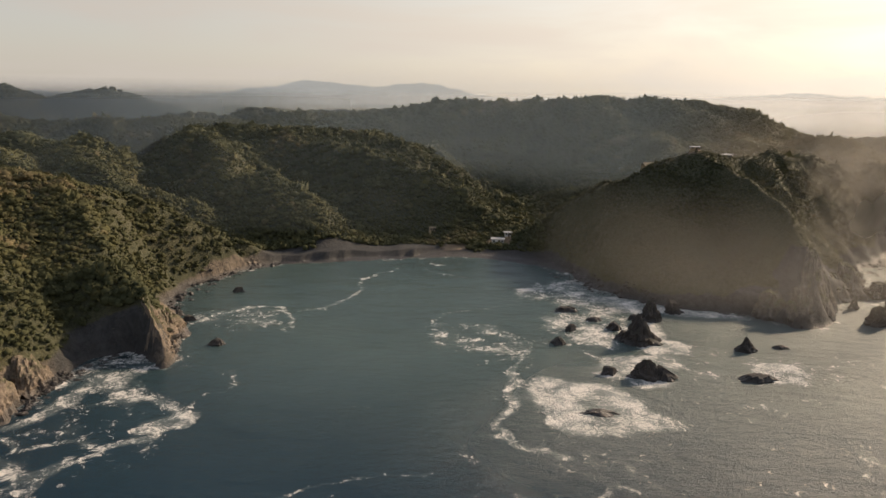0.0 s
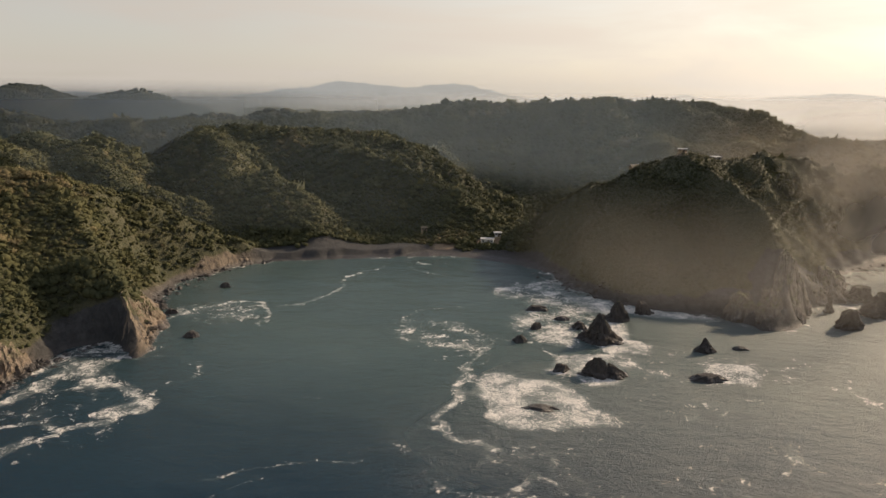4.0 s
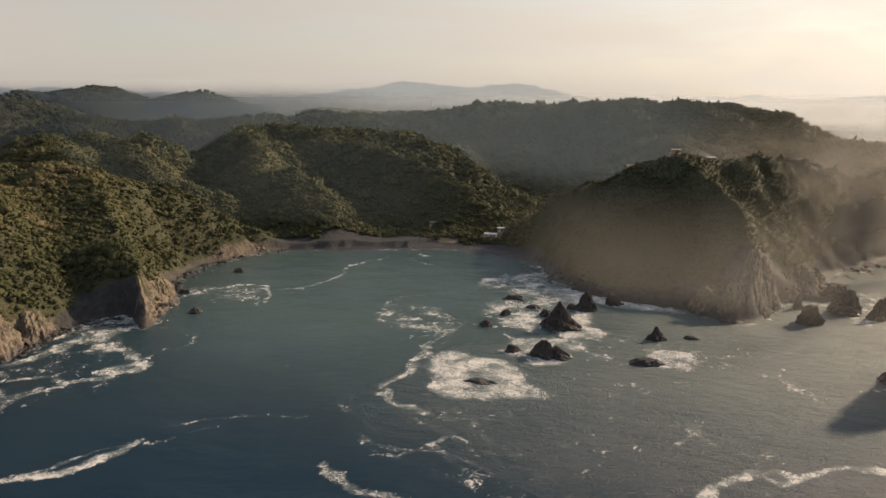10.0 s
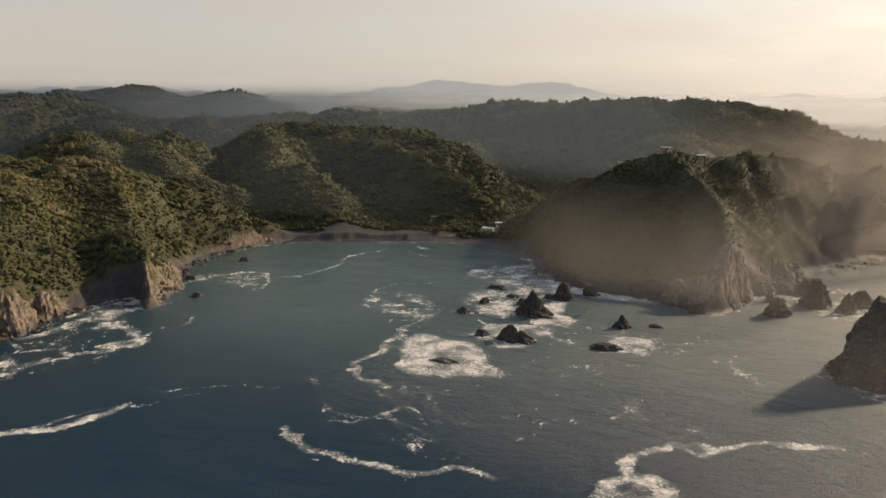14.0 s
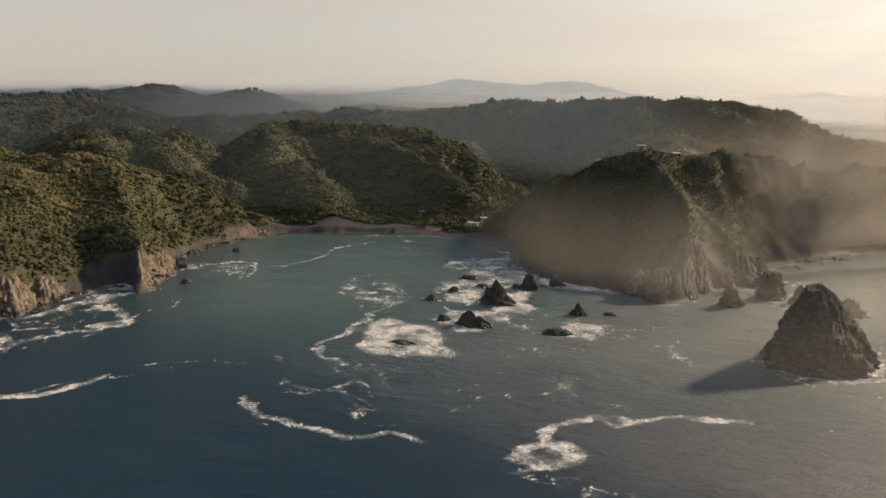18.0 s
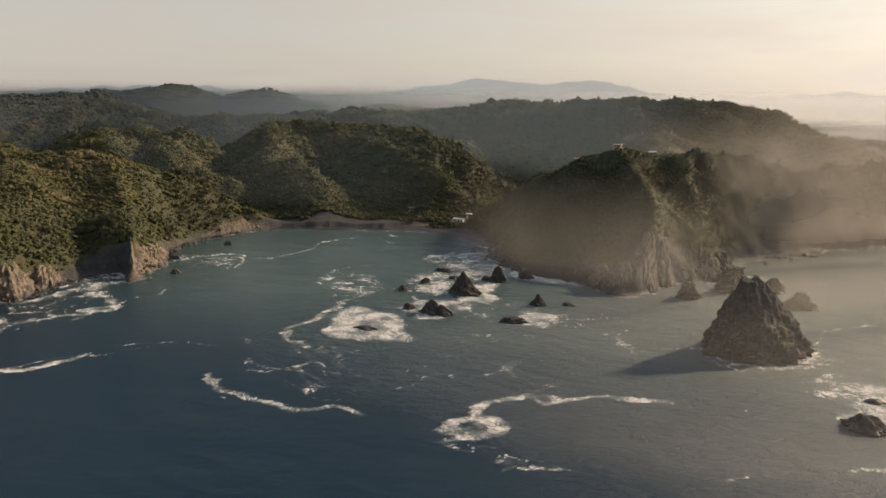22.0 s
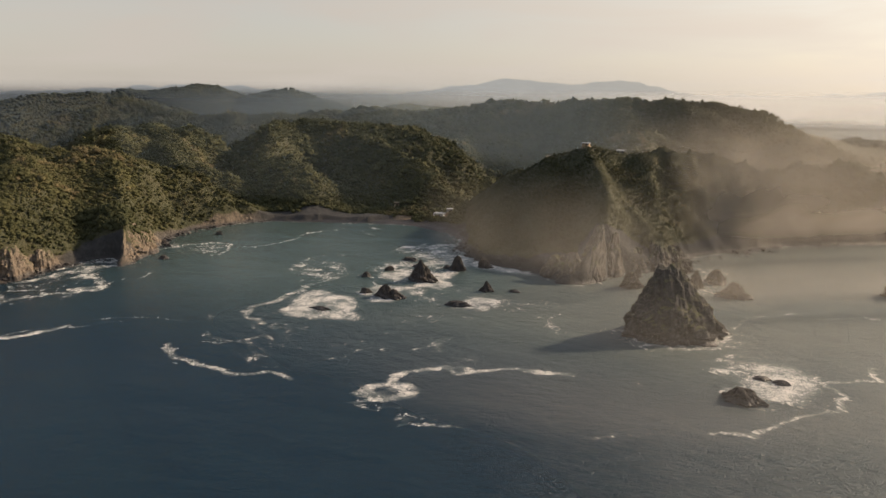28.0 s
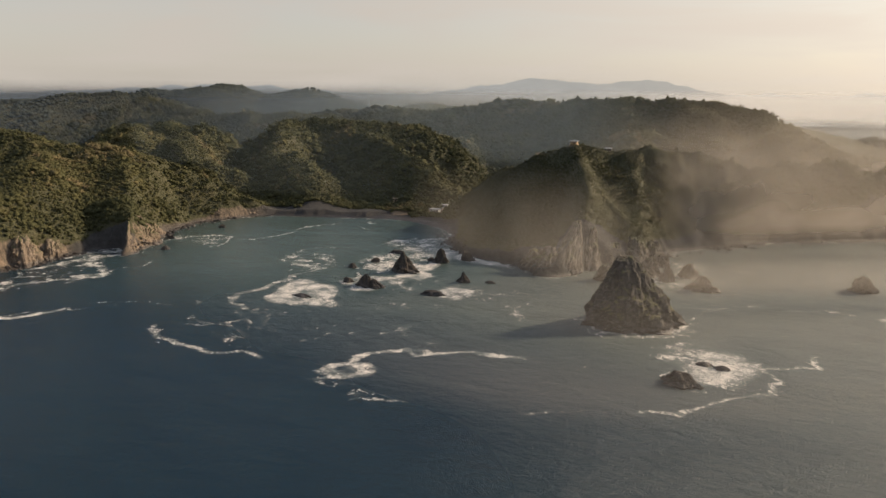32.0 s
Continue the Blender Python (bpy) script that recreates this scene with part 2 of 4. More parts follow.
def water_material():
    mat, n = material("sea water")
    foam = n.add("ShaderNodeAttribute", attribute_name="foam").outputs["Fac"]
    murk = n.add("ShaderNodeAttribute", attribute_name="murk").outputs["Fac"]
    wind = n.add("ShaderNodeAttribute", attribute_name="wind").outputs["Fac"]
    p = n.place()
    swell = n.noise(0.05, 2.0, 0.5, n.place(0.6, 1.5, 1.0, 30))
    chop = n.noise(0.55, 5.0, 0.66, n.place(0.9, 1.15, 1.0, 30), 0.3)
    ripple = n.noise(1.9, 4.0, 0.65, p)
    waves = n.noise(0.22, 2.0, 0.5, n.place(0.7, 1.3, 1.0, 30), 0.1)
    height = n.math("ADD", n.math("MULTIPLY", swell, 1.1), n.math("MULTIPLY", n.ramp(wind, 0.15, 0.7, 0.35, 1.0), n.math("ADD", n.math("MULTIPLY", waves, 0.9), n.math("ADD", n.math("MULTIPLY", chop, 0.5), n.math("MULTIPLY", ripple, 0.50)))))
    normal = n.bump(height, 1.0, 1.0)
    tone = n.noise(0.018, 4.0, 0.6, p)
    deep = n.mix(murk, (0.003, 0.018, 0.034, 1), (0.062, 0.092, 0.086, 1))
    deep = n.mix(n.ramp(tone, 0.3, 0.7, 0.0, 0.15), deep, (0.018, 0.042, 0.048, 1))
    deep = n.mix(n.math("MULTIPLY", n.ramp(foam, 0.45, 1.1), 0.35), deep, (0.27, 0.30, 0.28, 1))
    # lighter tint on the right stands in for glare and haze on the water
    deep = n.mix(n.math("MULTIPLY", n.ramp(wind, 0.75, 1.0), n.ramp(murk, 0.3, 0.9)), deep, (0.074, 0.094, 0.086, 1))
    # specular level grows to the right to brighten the sun's glitter there
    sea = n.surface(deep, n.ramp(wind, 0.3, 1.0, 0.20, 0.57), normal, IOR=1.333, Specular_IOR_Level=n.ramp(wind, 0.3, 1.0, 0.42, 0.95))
    # foam: lace that thins out where there is less of it
    warp = n.add("ShaderNodeTexNoise")
    warp.inputs["Scale"].default_value, warp.inputs["Detail"].default_value = 0.16, 3.0
    n.link(p, warp.inputs["Vector"])
    moved = n.add("ShaderNodeVectorMath", operation="MULTIPLY_ADD")
    n.link(warp.outputs["Color"], moved.inputs[0])
    moved.inputs[1].default_value = (7.0, 7.0, 0.0)
    n.link(p, moved.inputs[2])
    lace = n.noise(0.36, 6.0, 0.68, moved.outputs[0], 0.9, "RIDGED_MULTIFRACTAL")
    fine = n.noise(1.4, 5.0, 0.7, moved.outputs[0], 0.5)
    clump = n.noise(0.13, 4.0, 0.6, moved.outputs[0])
    cells = n.math("ADD", n.math("MULTIPLY", n.math("MINIMUM", lace, 1.6), 0.28), n.math("ADD", n.math("MULTIPLY", fine, 0.45), n.math("MULTIPLY", clump, 0.45)))
    mask = n.ramp(n.math("ADD", n.math("MULTIPLY_ADD", cells, 2.2, -0.85), n.math("MULTIPLY", n.math("SQRT", foam), 0.87)), 0.90, 1.24)
    mask = n.math("MULTIPLY", mask, n.ramp(foam, 0.02, 0.14))
    white = n.mix(n.ramp(n.math("ADD", n.math("MULTIPLY", fine, 0.5), n.math("MULTIPLY", clump, 0.5)), 0.36, 0.62), (0.24, 0.26, 0.25, 1), (0.74, 0.70, 0.64, 1))
    lather = n.surface(white, 0.85, n.bump(n.math("ADD", fine, cells), 0.5, 0.8))
    mixed = n.add("ShaderNodeMixShader")
    n.link(mask, mixed.inputs[0]), n.link(sea, mixed.inputs[1]), n.link(lather, mixed.inputs[2])
    n.out(mixed.outputs[0])
    return mat


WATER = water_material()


def plain(name, a, b, scale=1.5, rough=0.8):
    mat, n = material(name)
    n.out(n.surface(n.mix(n.ramp(n.noise(scale, 5.0, 0.65, n.place()), 0.3, 0.7), (*a, 1), (*b, 1)), rough))
    return mat


def far_glow_material(name, low, high, glow):
    """Mountains so far off that the light of the hazy air is put into a glowing colour."""
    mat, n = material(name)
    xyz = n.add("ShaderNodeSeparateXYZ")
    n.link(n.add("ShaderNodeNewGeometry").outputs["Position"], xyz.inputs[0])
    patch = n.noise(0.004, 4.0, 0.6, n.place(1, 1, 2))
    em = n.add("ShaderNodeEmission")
    # glow turns paler and warmer to the right, as sunlit haze
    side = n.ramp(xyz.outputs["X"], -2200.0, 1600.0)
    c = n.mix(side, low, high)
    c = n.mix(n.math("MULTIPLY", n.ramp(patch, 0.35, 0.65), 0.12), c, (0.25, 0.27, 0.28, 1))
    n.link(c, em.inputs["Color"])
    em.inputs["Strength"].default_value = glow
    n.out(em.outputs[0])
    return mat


# ---- shapes of the land ----


def hashed(ix, iy, seed):
    h = (ix * 374761393 + iy * 668265263 + seed * 982451653) & 0xFFFFFFFF
    h = ((h ^ (h >> 13)) * 1274126177) & 0xFFFFFFFF
    return ((h ^ (h >> 16)) & 0xFFFF) / 65535.0


def vnoise(x, y, size, seed=0):
    """Smooth value noise from -1 to 1 with waves about size metres long."""
    x, y = np.asarray(x, float) / size, np.asarray(y, float) / size
    ix, iy = np.floor(x).astype(np.int64), np.floor(y).astype(np.int64)
    fx, fy = x - ix, y - iy
    fx, fy = fx * fx * (3 - 2 * fx), fy * fy * (3 - 2 * fy)
    lo = hashed(ix, iy, seed) * (1 - fx) + hashed(ix + 1, iy, seed) * fx
    hi = hashed(ix, iy + 1, seed) * (1 - fx) + hashed(ix + 1, iy + 1, seed) * fx
    return 2 * (lo * (1 - fy) + hi * fy) - 1


def fbm(x, y, size, octaves=4, seed=0):
    total, amp = 0.0, 0.5
    for k in range(octaves):
        total = total + amp * vnoise(x, y, size / 2 ** k, seed + k)
        amp *= 0.5
    return total


def smooth(x, a, b):
    t = np.clip((np.asarray(x, float) - a) / (b - a), 0, 1)
    return t * t * (3 - 2 * t)


def along(X, Y, pts):
    """Distance from a line of points, and the rest of each point's numbers carried along it."""
    best = np.full(X.shape, 1e9)
    rest = [np.zeros(X.shape) for _ in pts[0][2:]]
    for p, q in zip(pts, pts[1:]):
        dx, dy = q[0] - p[0], q[1] - p[1]
        s = np.clip(((X - p[0]) * dx + (Y - p[1]) * dy) / (dx * dx + dy * dy), 0, 1)
        d = np.hypot(X - p[0] - s * dx, Y - p[1] - s * dy)
        near = d < best
        best = np.where(near, d, best)
        for k in range(len(rest)):
            rest[k] = np.where(near, p[2 + k] + s * (q[2 + k] - p[2 + k]), rest[k])
    return best, rest


# the shore, from the open coast on one side round the cove to the other: x, y, steepness of the bank, width of its flat foot, height of bare rock
SHORE = [(-190, -900, 1.6, 6, 12), (-140, -100, 1.6, 6, 12), (-128, 60, 1.8, 5, 12), (-122, 150, 1.9, 5, 13), (-118, 180, 2.0, 6, 15), (-116, 195, 2.0, 7, 13), (-116, 206, 1.6, 3, 5), (-117, 216, 2.0, 2, 6),
         (-112, 226, 4.0, 0, 12), (-104, 228, 6.0, 0, 16), (-95, 221, 6.0, 0, 14), (-87, 214, 5.0, 0, 10), (-86, 219, 1.4, 0, 12), (-91, 234, 1.5, 1, 13)]
SHORE += [(-99, 255, 1.8, 2, 6), (-106, 266, 1.6, 3, 5), (-111, 287, 1.6, 4, 4), (-112, 306, 1.6, 5, 4), (-104, 325, 2.4, 3, 8), (-93, 343, 2.4, 2, 6), (-80, 353, 3.2, 4, 10), (-50, 361, 4.0, 5, 15), (-10, 368, 3.8, 6, 14),
          (6, 371, 0.6, 12, 5), (30, 370, 0.3, 20, 4), (54, 355, 1.2, 8, 7), (68, 335, 1.6, 4, 6), (75, 312, 1.6, 3, 4)]
SHORE += [(90, 287, 1.7, 2, 4), (105, 281, 1.8, 1, 4), (118, 276, 1.9, 1, 5), (135, 271, 2.2, 1, 11), (141, 258, 3.0, 0, 18), (149, 255, 3.0, 0, 22), (157, 264, 2.2, 0, 26), (170, 284, 2.2, 0, 20), (185, 296, 2.2, 1, 12),
          (199, 314, 1.8, 2, 8), (213, 343, 1.3, 5, 6), (239, 361, 1.3, 6, 8), (266, 386, 1.5, 6, 12), (300, 402, 1.8, 5, 18)]
SHORE += [(334, 418, 1.9, 4, 26), (420, 470, 1.8, 4, 18), (520, 600, 1.5, 5, 5), (640, 720, 1.4, 5, 4), (780, 860, 1.2, 6, 4), (700, 980, 1.0, 6, 4), (540, 1010, 1.0, 6, 4), (460, 1150, 1.0, 6, 4), (420, 1500, 1.0, 6, 4), (250, 2300, 0.5, 6, 10), (-300, 3400, 0.5, 6, 10), (-2000, 5300, 0.5, 6, 10)]

# crests: (x, y, height), then the fall on both sides and the roundness of the top
CRESTS = [
    ([(-97, 343, 12), (-113, 326, 26), (-138, 312, 39), (-165, 297, 49), (-190, 288, 55), (-225, 283, 60), (-300, 270, 61), (-520, 200, 60)], 0.90, 9),      # wooded hill over the near cliffs
    ([(-215, 285, 54), (-175, 225, 44), (-140, 195, 28)], 0.75, 10),
    ([(-88, 217, 3), (-94, 224, 10), (-100, 231, 15), (-106, 238, 19), (-116, 249, 25), (-126, 259, 31), (-145, 275, 39)], 1.5, 2),      # fin of the small point
    ([(-168, 292, 46), (-146, 266, 34), (-128, 246, 25)], 0.8, 10),
    ([(-170, 175, 38), (-230, 60, 48), (-280, -150, 48)], 0.7, 16),
    ([(36, 428, 11), (14, 428, 27), (-26, 460, 37), (-62, 492, 42), (-100, 530, 46), (-140, 570, 50), (-200, 640, 55)], 0.85, 10),      # spur over the beach
    ([(-66, 383, 10), (-78, 396, 25), (-96, 412, 33), (-114, 429, 37), (-135, 458, 44), (-157, 488, 51), (-190, 560, 55)], 0.9, 12),
    ([(-140, 382, 26), (-160, 374, 37), (-185, 378, 42), (-212, 418, 45), (-238, 475, 49), (-290, 488, 50), (-340, 560, 50)], 0.85, 8),
    ([(-240, 395, 42), (-271, 422, 49), (-350, 500, 50)], 0.6, 10),
    ([(-205, 817, 64), (-140, 740, 66), (-110, 735, 64), (-50, 705, 69), (0, 690, 74), (70, 665, 80), (120, 650, 82), (169, 638, 83), (225, 618, 80), (268, 600, 71), (300, 598, 55), (325, 600, 36), (420, 570, 26)], 0.62, 26),      # long back hill
    ([(-60, 560, 54), (-150, 600, 58), (-240, 640, 60), (-330, 650, 58), (-430, 640, 55)], 0.45, 30),      # wooded hills between the spurs and the far ridges
    ([(143, 374, 54), (150, 352, 52), (154, 334, 45), (158, 314, 38), (160, 296, 29), (154, 272, 14)], 1.5, 2),      # headland spine
    ([(153, 335, 45), (172, 323, 28), (188, 316, 14), (200, 320, 4)], 1.7, 1),      # grassy ridge down to the coast
    ([(120, 376, 48), (123, 342, 33), (121, 306, 16), (119, 285, 6)], 0.7, 12),
    ([(70, 372, 19), (95, 376, 37), (120, 376, 50), (143, 376, 54), (193, 384, 53), (240, 410, 48), (300, 440, 43), (360, 470, 37), (430, 520, 30)], 1.05, 9),      # headland top
    ([(190, 387, 56), (199, 376, 49), (207, 364, 39), (214, 353, 22), (219, 346, 8)], 1.7, 1),
    ([(214, 396, 53), (226, 390, 40), (238, 384, 22), (250, 374, 8)], 1.7, 1),
    ([(143, 376, 52), (155, 450, 42), (164, 540, 56), (210, 548, 56), (263, 520, 55), (300, 512, 50), (330, 505, 42)], 0.6, 12),      # shoulder behind the headland
    ([(320, 630, 40), (292, 545, 51), (280, 500, 45), (300, 460, 40)], 0.6, 12),
]
FAR_CRESTS = [
    ([(-205, 817, 62), (-290, 880, 54), (-400, 1000, 56), (-500, 1130, 62), (-596, 1249, 86), (-680, 1330, 64), (-760, 1420, 56)], 0.32, 26),
    ([(-380, 660, 48), (-450, 725, 54), (-540, 800, 48)], 0.4, 20),
    ([(-900, 1420, 62), (-817, 1300, 93), (-700, 1000, 80), (-590, 770, 83), (-690, 600, 72), (-900, 500, 68)], 0.40, 26),
    ([(-600, 250, 56), (-900, 300, 66), (-1500, 300, 70)], 0.35, 40),
    ([(-1100, 1900, 62), (-1300, 1300, 60), (-1500, 900, 62)], 0.35, 40),
    ([(-500, 1700, 50), (-200, 1400, 44), (100, 1100, 40)], 0.3, 40),
    ([(440, 900, 24), (580, 880, 32), (700, 880, 34)], 0.3, 30),
]


def shore(X, Y, whole=False):
    """Metres inland of the shore (below zero at sea), the bank's steepness, the width of its foot and the height of its bare rock."""
    d, (steep, foot, bare) = along(X, Y, SHORE)
    inside = np.zeros(X.shape, bool)
    ring = [(p[0], p[1]) for p in SHORE] + [(-6000, 6000), (-6000, -900)]
    for (x0, y0), (x1, y1) in zip(ring, ring[1:] + ring[:1]):
        if y0 != y1:
            cross = ((y0 > Y) != (y1 > Y)) & (X < (x1 - x0) * (Y - y0) / (y1 - y0) + x0)
            inside ^= cross
    if not whole:
        bare = bare * smooth(d, 14 + 0.7 * bare, 7 + 0.5 * bare)
    return np.where(inside, d, -d), steep, foot, bare


def land(X, Y):
    """Height of the ground."""
    X, Y = np.asarray(X, float), np.asarray(Y, float)
    wx = X + 9 * fbm(X, Y, 70, 3, 11)
    wy = Y + 9 * fbm(X, Y, 70, 3, 23)
    soft = np.full(X.shape, 0.0)
    base = 3 + 0.03 * np.clip(Y - 400, 0, 500) * smooth(Y, 2600, 1300)
    k = 4.0
    soft = np.exp(base / k)
    for pts, fall, top in CRESTS + FAR_CRESTS:
        d, (h,) = along(wx, wy, pts)
        z = h - fall * (np.sqrt(d * d + top * top) - top)
        soft += np.exp(np.clip(z, -20, 150) / k)
    z = k * np.log(soft)
    gully = 1 - 2 * np.abs(fbm(X, Y, 55, 3, 41))
    grow = np.clip(z / 40, 0, 1)
    z = z + grow * (22.0 * (np.minimum(gully, 0.60) - 0.50) * (0.35 + 0.65 * smooth(Y, 570, 500)) + 6.0 * fbm(X, Y, 30, 3, 7)) * (1 - 0.6 * smooth(X, 60, 110) * smooth(Y, 430, 390)) * smooth(np.hypot(X, Y - 300), 2500, 600) * (1 - 0.5 * smooth(X, -90, -125) * smooth(Y, 350, 330))
    # lumps of the wooded spurs, and the dark gully beside the fin
    z = z + grow * 20.0 * (0.22 - np.abs(fbm(X, Y, 58, 3, 19))) * smooth(X, 70, 40) * smooth(Y, 365, 395) * smooth(Y, 560, 500)
    z = z - 8.0 * np.exp(-(along(X, Y, [(-112, 214, 0), (-120, 223, 0), (-128, 230, 0)])[0] / 8.0) ** 2)
    d, steep, foot, bare = shore(X, Y, True)
    d2 = d + 2.6 * fbm(X, Y, 14, 3, 61) + 1.4 * vnoise(X, Y, 4.0, 67) + 2.4 * (0.5 - np.abs(vnoise(X, Y, 7.5, 69)))
    crag = 1.0 + 0.45 * fbm(X, Y, 18, 3, 71)
    bare = np.maximum(bare, 2.0)
    rise = steep * crag * np.clip(d2 - foot, 0, None)
    bank = 0.2 + 0.16 * np.minimum(d2, foot) + np.minimum(rise, bare) + (0.95 + 0.35 * smooth(X, 60, 90) + 0.5 * smooth(X, -70, -90) * smooth(Y, 225, 245)) * np.clip(d2 - foot - bare / steep, 0, None)
    inland = np.minimum(z, bank)
    return np.where(d2 > 0, np.maximum(inland, 0.1), np.maximum(-14.0, 0.35 * d2))


def spread(lo, hi, step, start, stop, growth):
    """Even steps from lo to hi, and growing ones beyond, out to start and stop."""
    mid = list(np.arange(lo, hi + 0.1, step))
    s, x, up = step, hi, []
    while x < stop:
        s *= growth
        x += s
        up.append(min(x, stop))
    s, x, down = step, lo, []
    while x > start:
        s *= growth
        x -= s
        down.append(max(x, start))
    return np.array(down[::-1] + mid + up)


def sheet(name, xs, ys, height, mat, attributes):
    X, Y = np.meshgrid(xs, ys)
    Z = height(X, Y)
    me = bpy.data.meshes.new(name)
    nx, ny = len(xs), len(ys)
    co = np.stack([X, Y, Z], -1).reshape(-1, 3)
    i = (np.arange(ny - 1)[:, None] * nx + np.arange(nx - 1)[None, :]).ravel()
    quads = np.stack([i, i + 1, i + nx + 1, i + nx], -1)
    me.vertices.add(len(co)), me.loops.add(quads.size), me.polygons.add(len(quads))
    me.vertices.foreach_set("co", co.ravel())
    me.loops.foreach_set("vertex_index", quads.ravel().astype(np.int32))
    me.polygons.foreach_set("loop_start", np.arange(0, quads.size, 4, dtype=np.int32))
    me.polygons.foreach_set("use_smooth", np.ones(len(quads), bool))
    me.update()
    for key, values in attributes(X, Y, Z).items():
        at = me.attributes.new(key, "FLOAT", "POINT")
        at.data.foreach_set("value", np.asarray(values, np.float32).ravel())
    me.materials.append(mat)
    return new(name, me)


def slope_of(X, Y, step=3.0):
    gx = (land(X + step, Y) - land(X - step, Y)) / (2 * step)
    gy = (land(X, Y + step) - land(X, Y - step)) / (2 * step)
    return np.hypot(gx, gy)


# cleared ground: x, y, half length, half width, turn
CLEARED = [(12, 384, 7, 3, 8), (37, 391, 8, 5, 0), (140, 375, 5, 3, 0), (166, 384, 14, 1.8, 4), (117, 381, 8, 4, 0)]


def bare_soil(X, Y):
    total = np.zeros(X.shape)
    for x, y, a, b, turn in CLEARED:
        c, s = math.cos(radians(turn)), math.sin(radians(turn))
        u, v = ((X - x) * c + (Y - y) * s) / a, ((Y - y) * c - (X - x) * s) / b
        total = np.maximum(total, smooth(np.hypot(u, v) + 0.5 * fbm(X, Y, 8, 2, 15), 1.15, 0.8))
    return total


def ground_cover(X, Y, Z):
    d, steep, foot, bare = shore(X, Y)
    slope = slope_of(X, Y, 2.0)
    cover = np.maximum(smooth(slope, 3.4, 2.5), smooth(Z - bare, 0, 3)) * smooth(Z + (3 + 0.9 * bare) * fbm(X, Y, 24, 3, 5), bare - 3, bare + 3) * smooth(d, 2, 6)
    soil = bare_soil(X, Y)
    cover = cover * (1 - soil)
    on_beach = smooth(steep, 1.75, 0.8) * smooth(X, -90, -70) * smooth(X, 75, 60) * smooth(Z, 4.5, 2.0) * smooth(Y, 330, 345)
    # pale rock, kept dark round the recess to paint in the fin's shade
    pale = smooth(X, -80, -88) * smooth(Y, 356, 340) * smooth(np.hypot(X + 112, Y - 224), 16, 27) * (1 - 0.65 * smooth(Y, 246, 262) * smooth(Y, 322, 312))
    return {"cover": cover, "sand": on_beach, "pale": pale, "soil": soil}


ground = sheet("ground", spread(-300, 370, 1.9, -4700, 4700, 1.08), spread(110, 640, 1.9, -1500, 4800, 1.08), land, HILLSIDE, ground_cover)
tagged(ground, "steep green hills with bare rock cliffs above a cove", "hillside", kind="structure")


# foam lines: width, strength, places
STREAKS = [
    (3.0, 0.95, [(15, 125), (21, 117), (29, 113), (40, 111), (54, 110), (64, 111), (75, 109)]),
    (3.4, 1.0, [(102, 108), (103, 114), (109, 119), (108, 125)]),
    (6.5, 1.0, [(104, 109), (110, 109), (116, 111)]),
    (3.6, 1.0, [(108, 125), (113, 130), (120, 135), (126, 131), (133, 134), (141, 141), (150, 143), (158, 143), (167, 142)]),
    (2.0, 0.7, [(100, 101), (108, 99), (111, 103), (118, 103)]),
    (2.4, 0.75, [(123, 92), (126, 95), (130, 94), (137, 94)]),
    (1.4, 0.5, [(125, 102), (130, 99), (135, 95)]),
    (2.2, 0.6, [(163, 104), (173, 102), (186, 107), (198, 109)]),
    (3.0, 0.85, [(207, 113), (218, 119), (228, 129), (238, 137), (247, 142), (249, 157), (246, 164), (254, 167), (264, 174), (263, 182)]),
    (2.8, 0.75, [(219, 208), (230, 233), (246, 243), (254, 234), (273, 245), (298, 238)]),
    (2.2, 0.8, [(236, 303), (243, 300), (252, 303), (251, 315), (241, 321)]),
    (2.5, 0.9, [(195, 183), (205, 188), (218, 199), (222, 208)]),
    (2.5, 0.6, [(16, 173), (31, 156), (37, 146), (53, 136)]),
    (2.5, 0.7, [(22, 140), (32, 135), (43, 135), (54, 130)]),
    (2.0, 0.8, [(-64, 107), (-49, 116), (-43, 123), (-37, 128)]),
    (2.0, 1.0, [(-9, 359), (6, 351), (26, 355)]),
]
STREAKS += [
    (1.8, 0.7, [(87, 179), (95, 184), (101, 190)]),
    (1.8, 0.6, [(101, 152), (106, 165)]),
    (1.8, 0.7, [(133, 219), (138, 213)]),
    (2.2, 0.9, [(148, 210), (149, 189), (153, 181)]),
    (1.6, 0.6, [(89, 144), (94, 147)]),
    (1.6, 0.5, [(162, 198), (172, 210)]),
    (1.8, 0.6, [(177, 155), (191, 143), (202, 150)]),
    (3.6, 0.85, [(33, 234), (32, 221), (26, 211), (26, 189), (20, 174), (25, 163), (35, 159)]),
    (2.4, 0.7, [(48, 156), (51, 150), (58, 142)]),
    (1.8, 0.7, [(-35, 140), (-20, 144), (-7, 147), (-2, 149)]),
    (3.0, 0.6, [(3, 155), (6, 156), (14, 151)]),
    (3.0, 0.35, [(-28, 212), (-36, 204), (-35, 193), (-28, 184), (-19, 182)]),
    (2.6, 0.8, [(-53, 273), (-42, 282), (-35, 301), (-35, 326), (-17, 346)]),
    (2.0, 0.8, [(-7, 346), (6, 335), (14, 328)]),
]
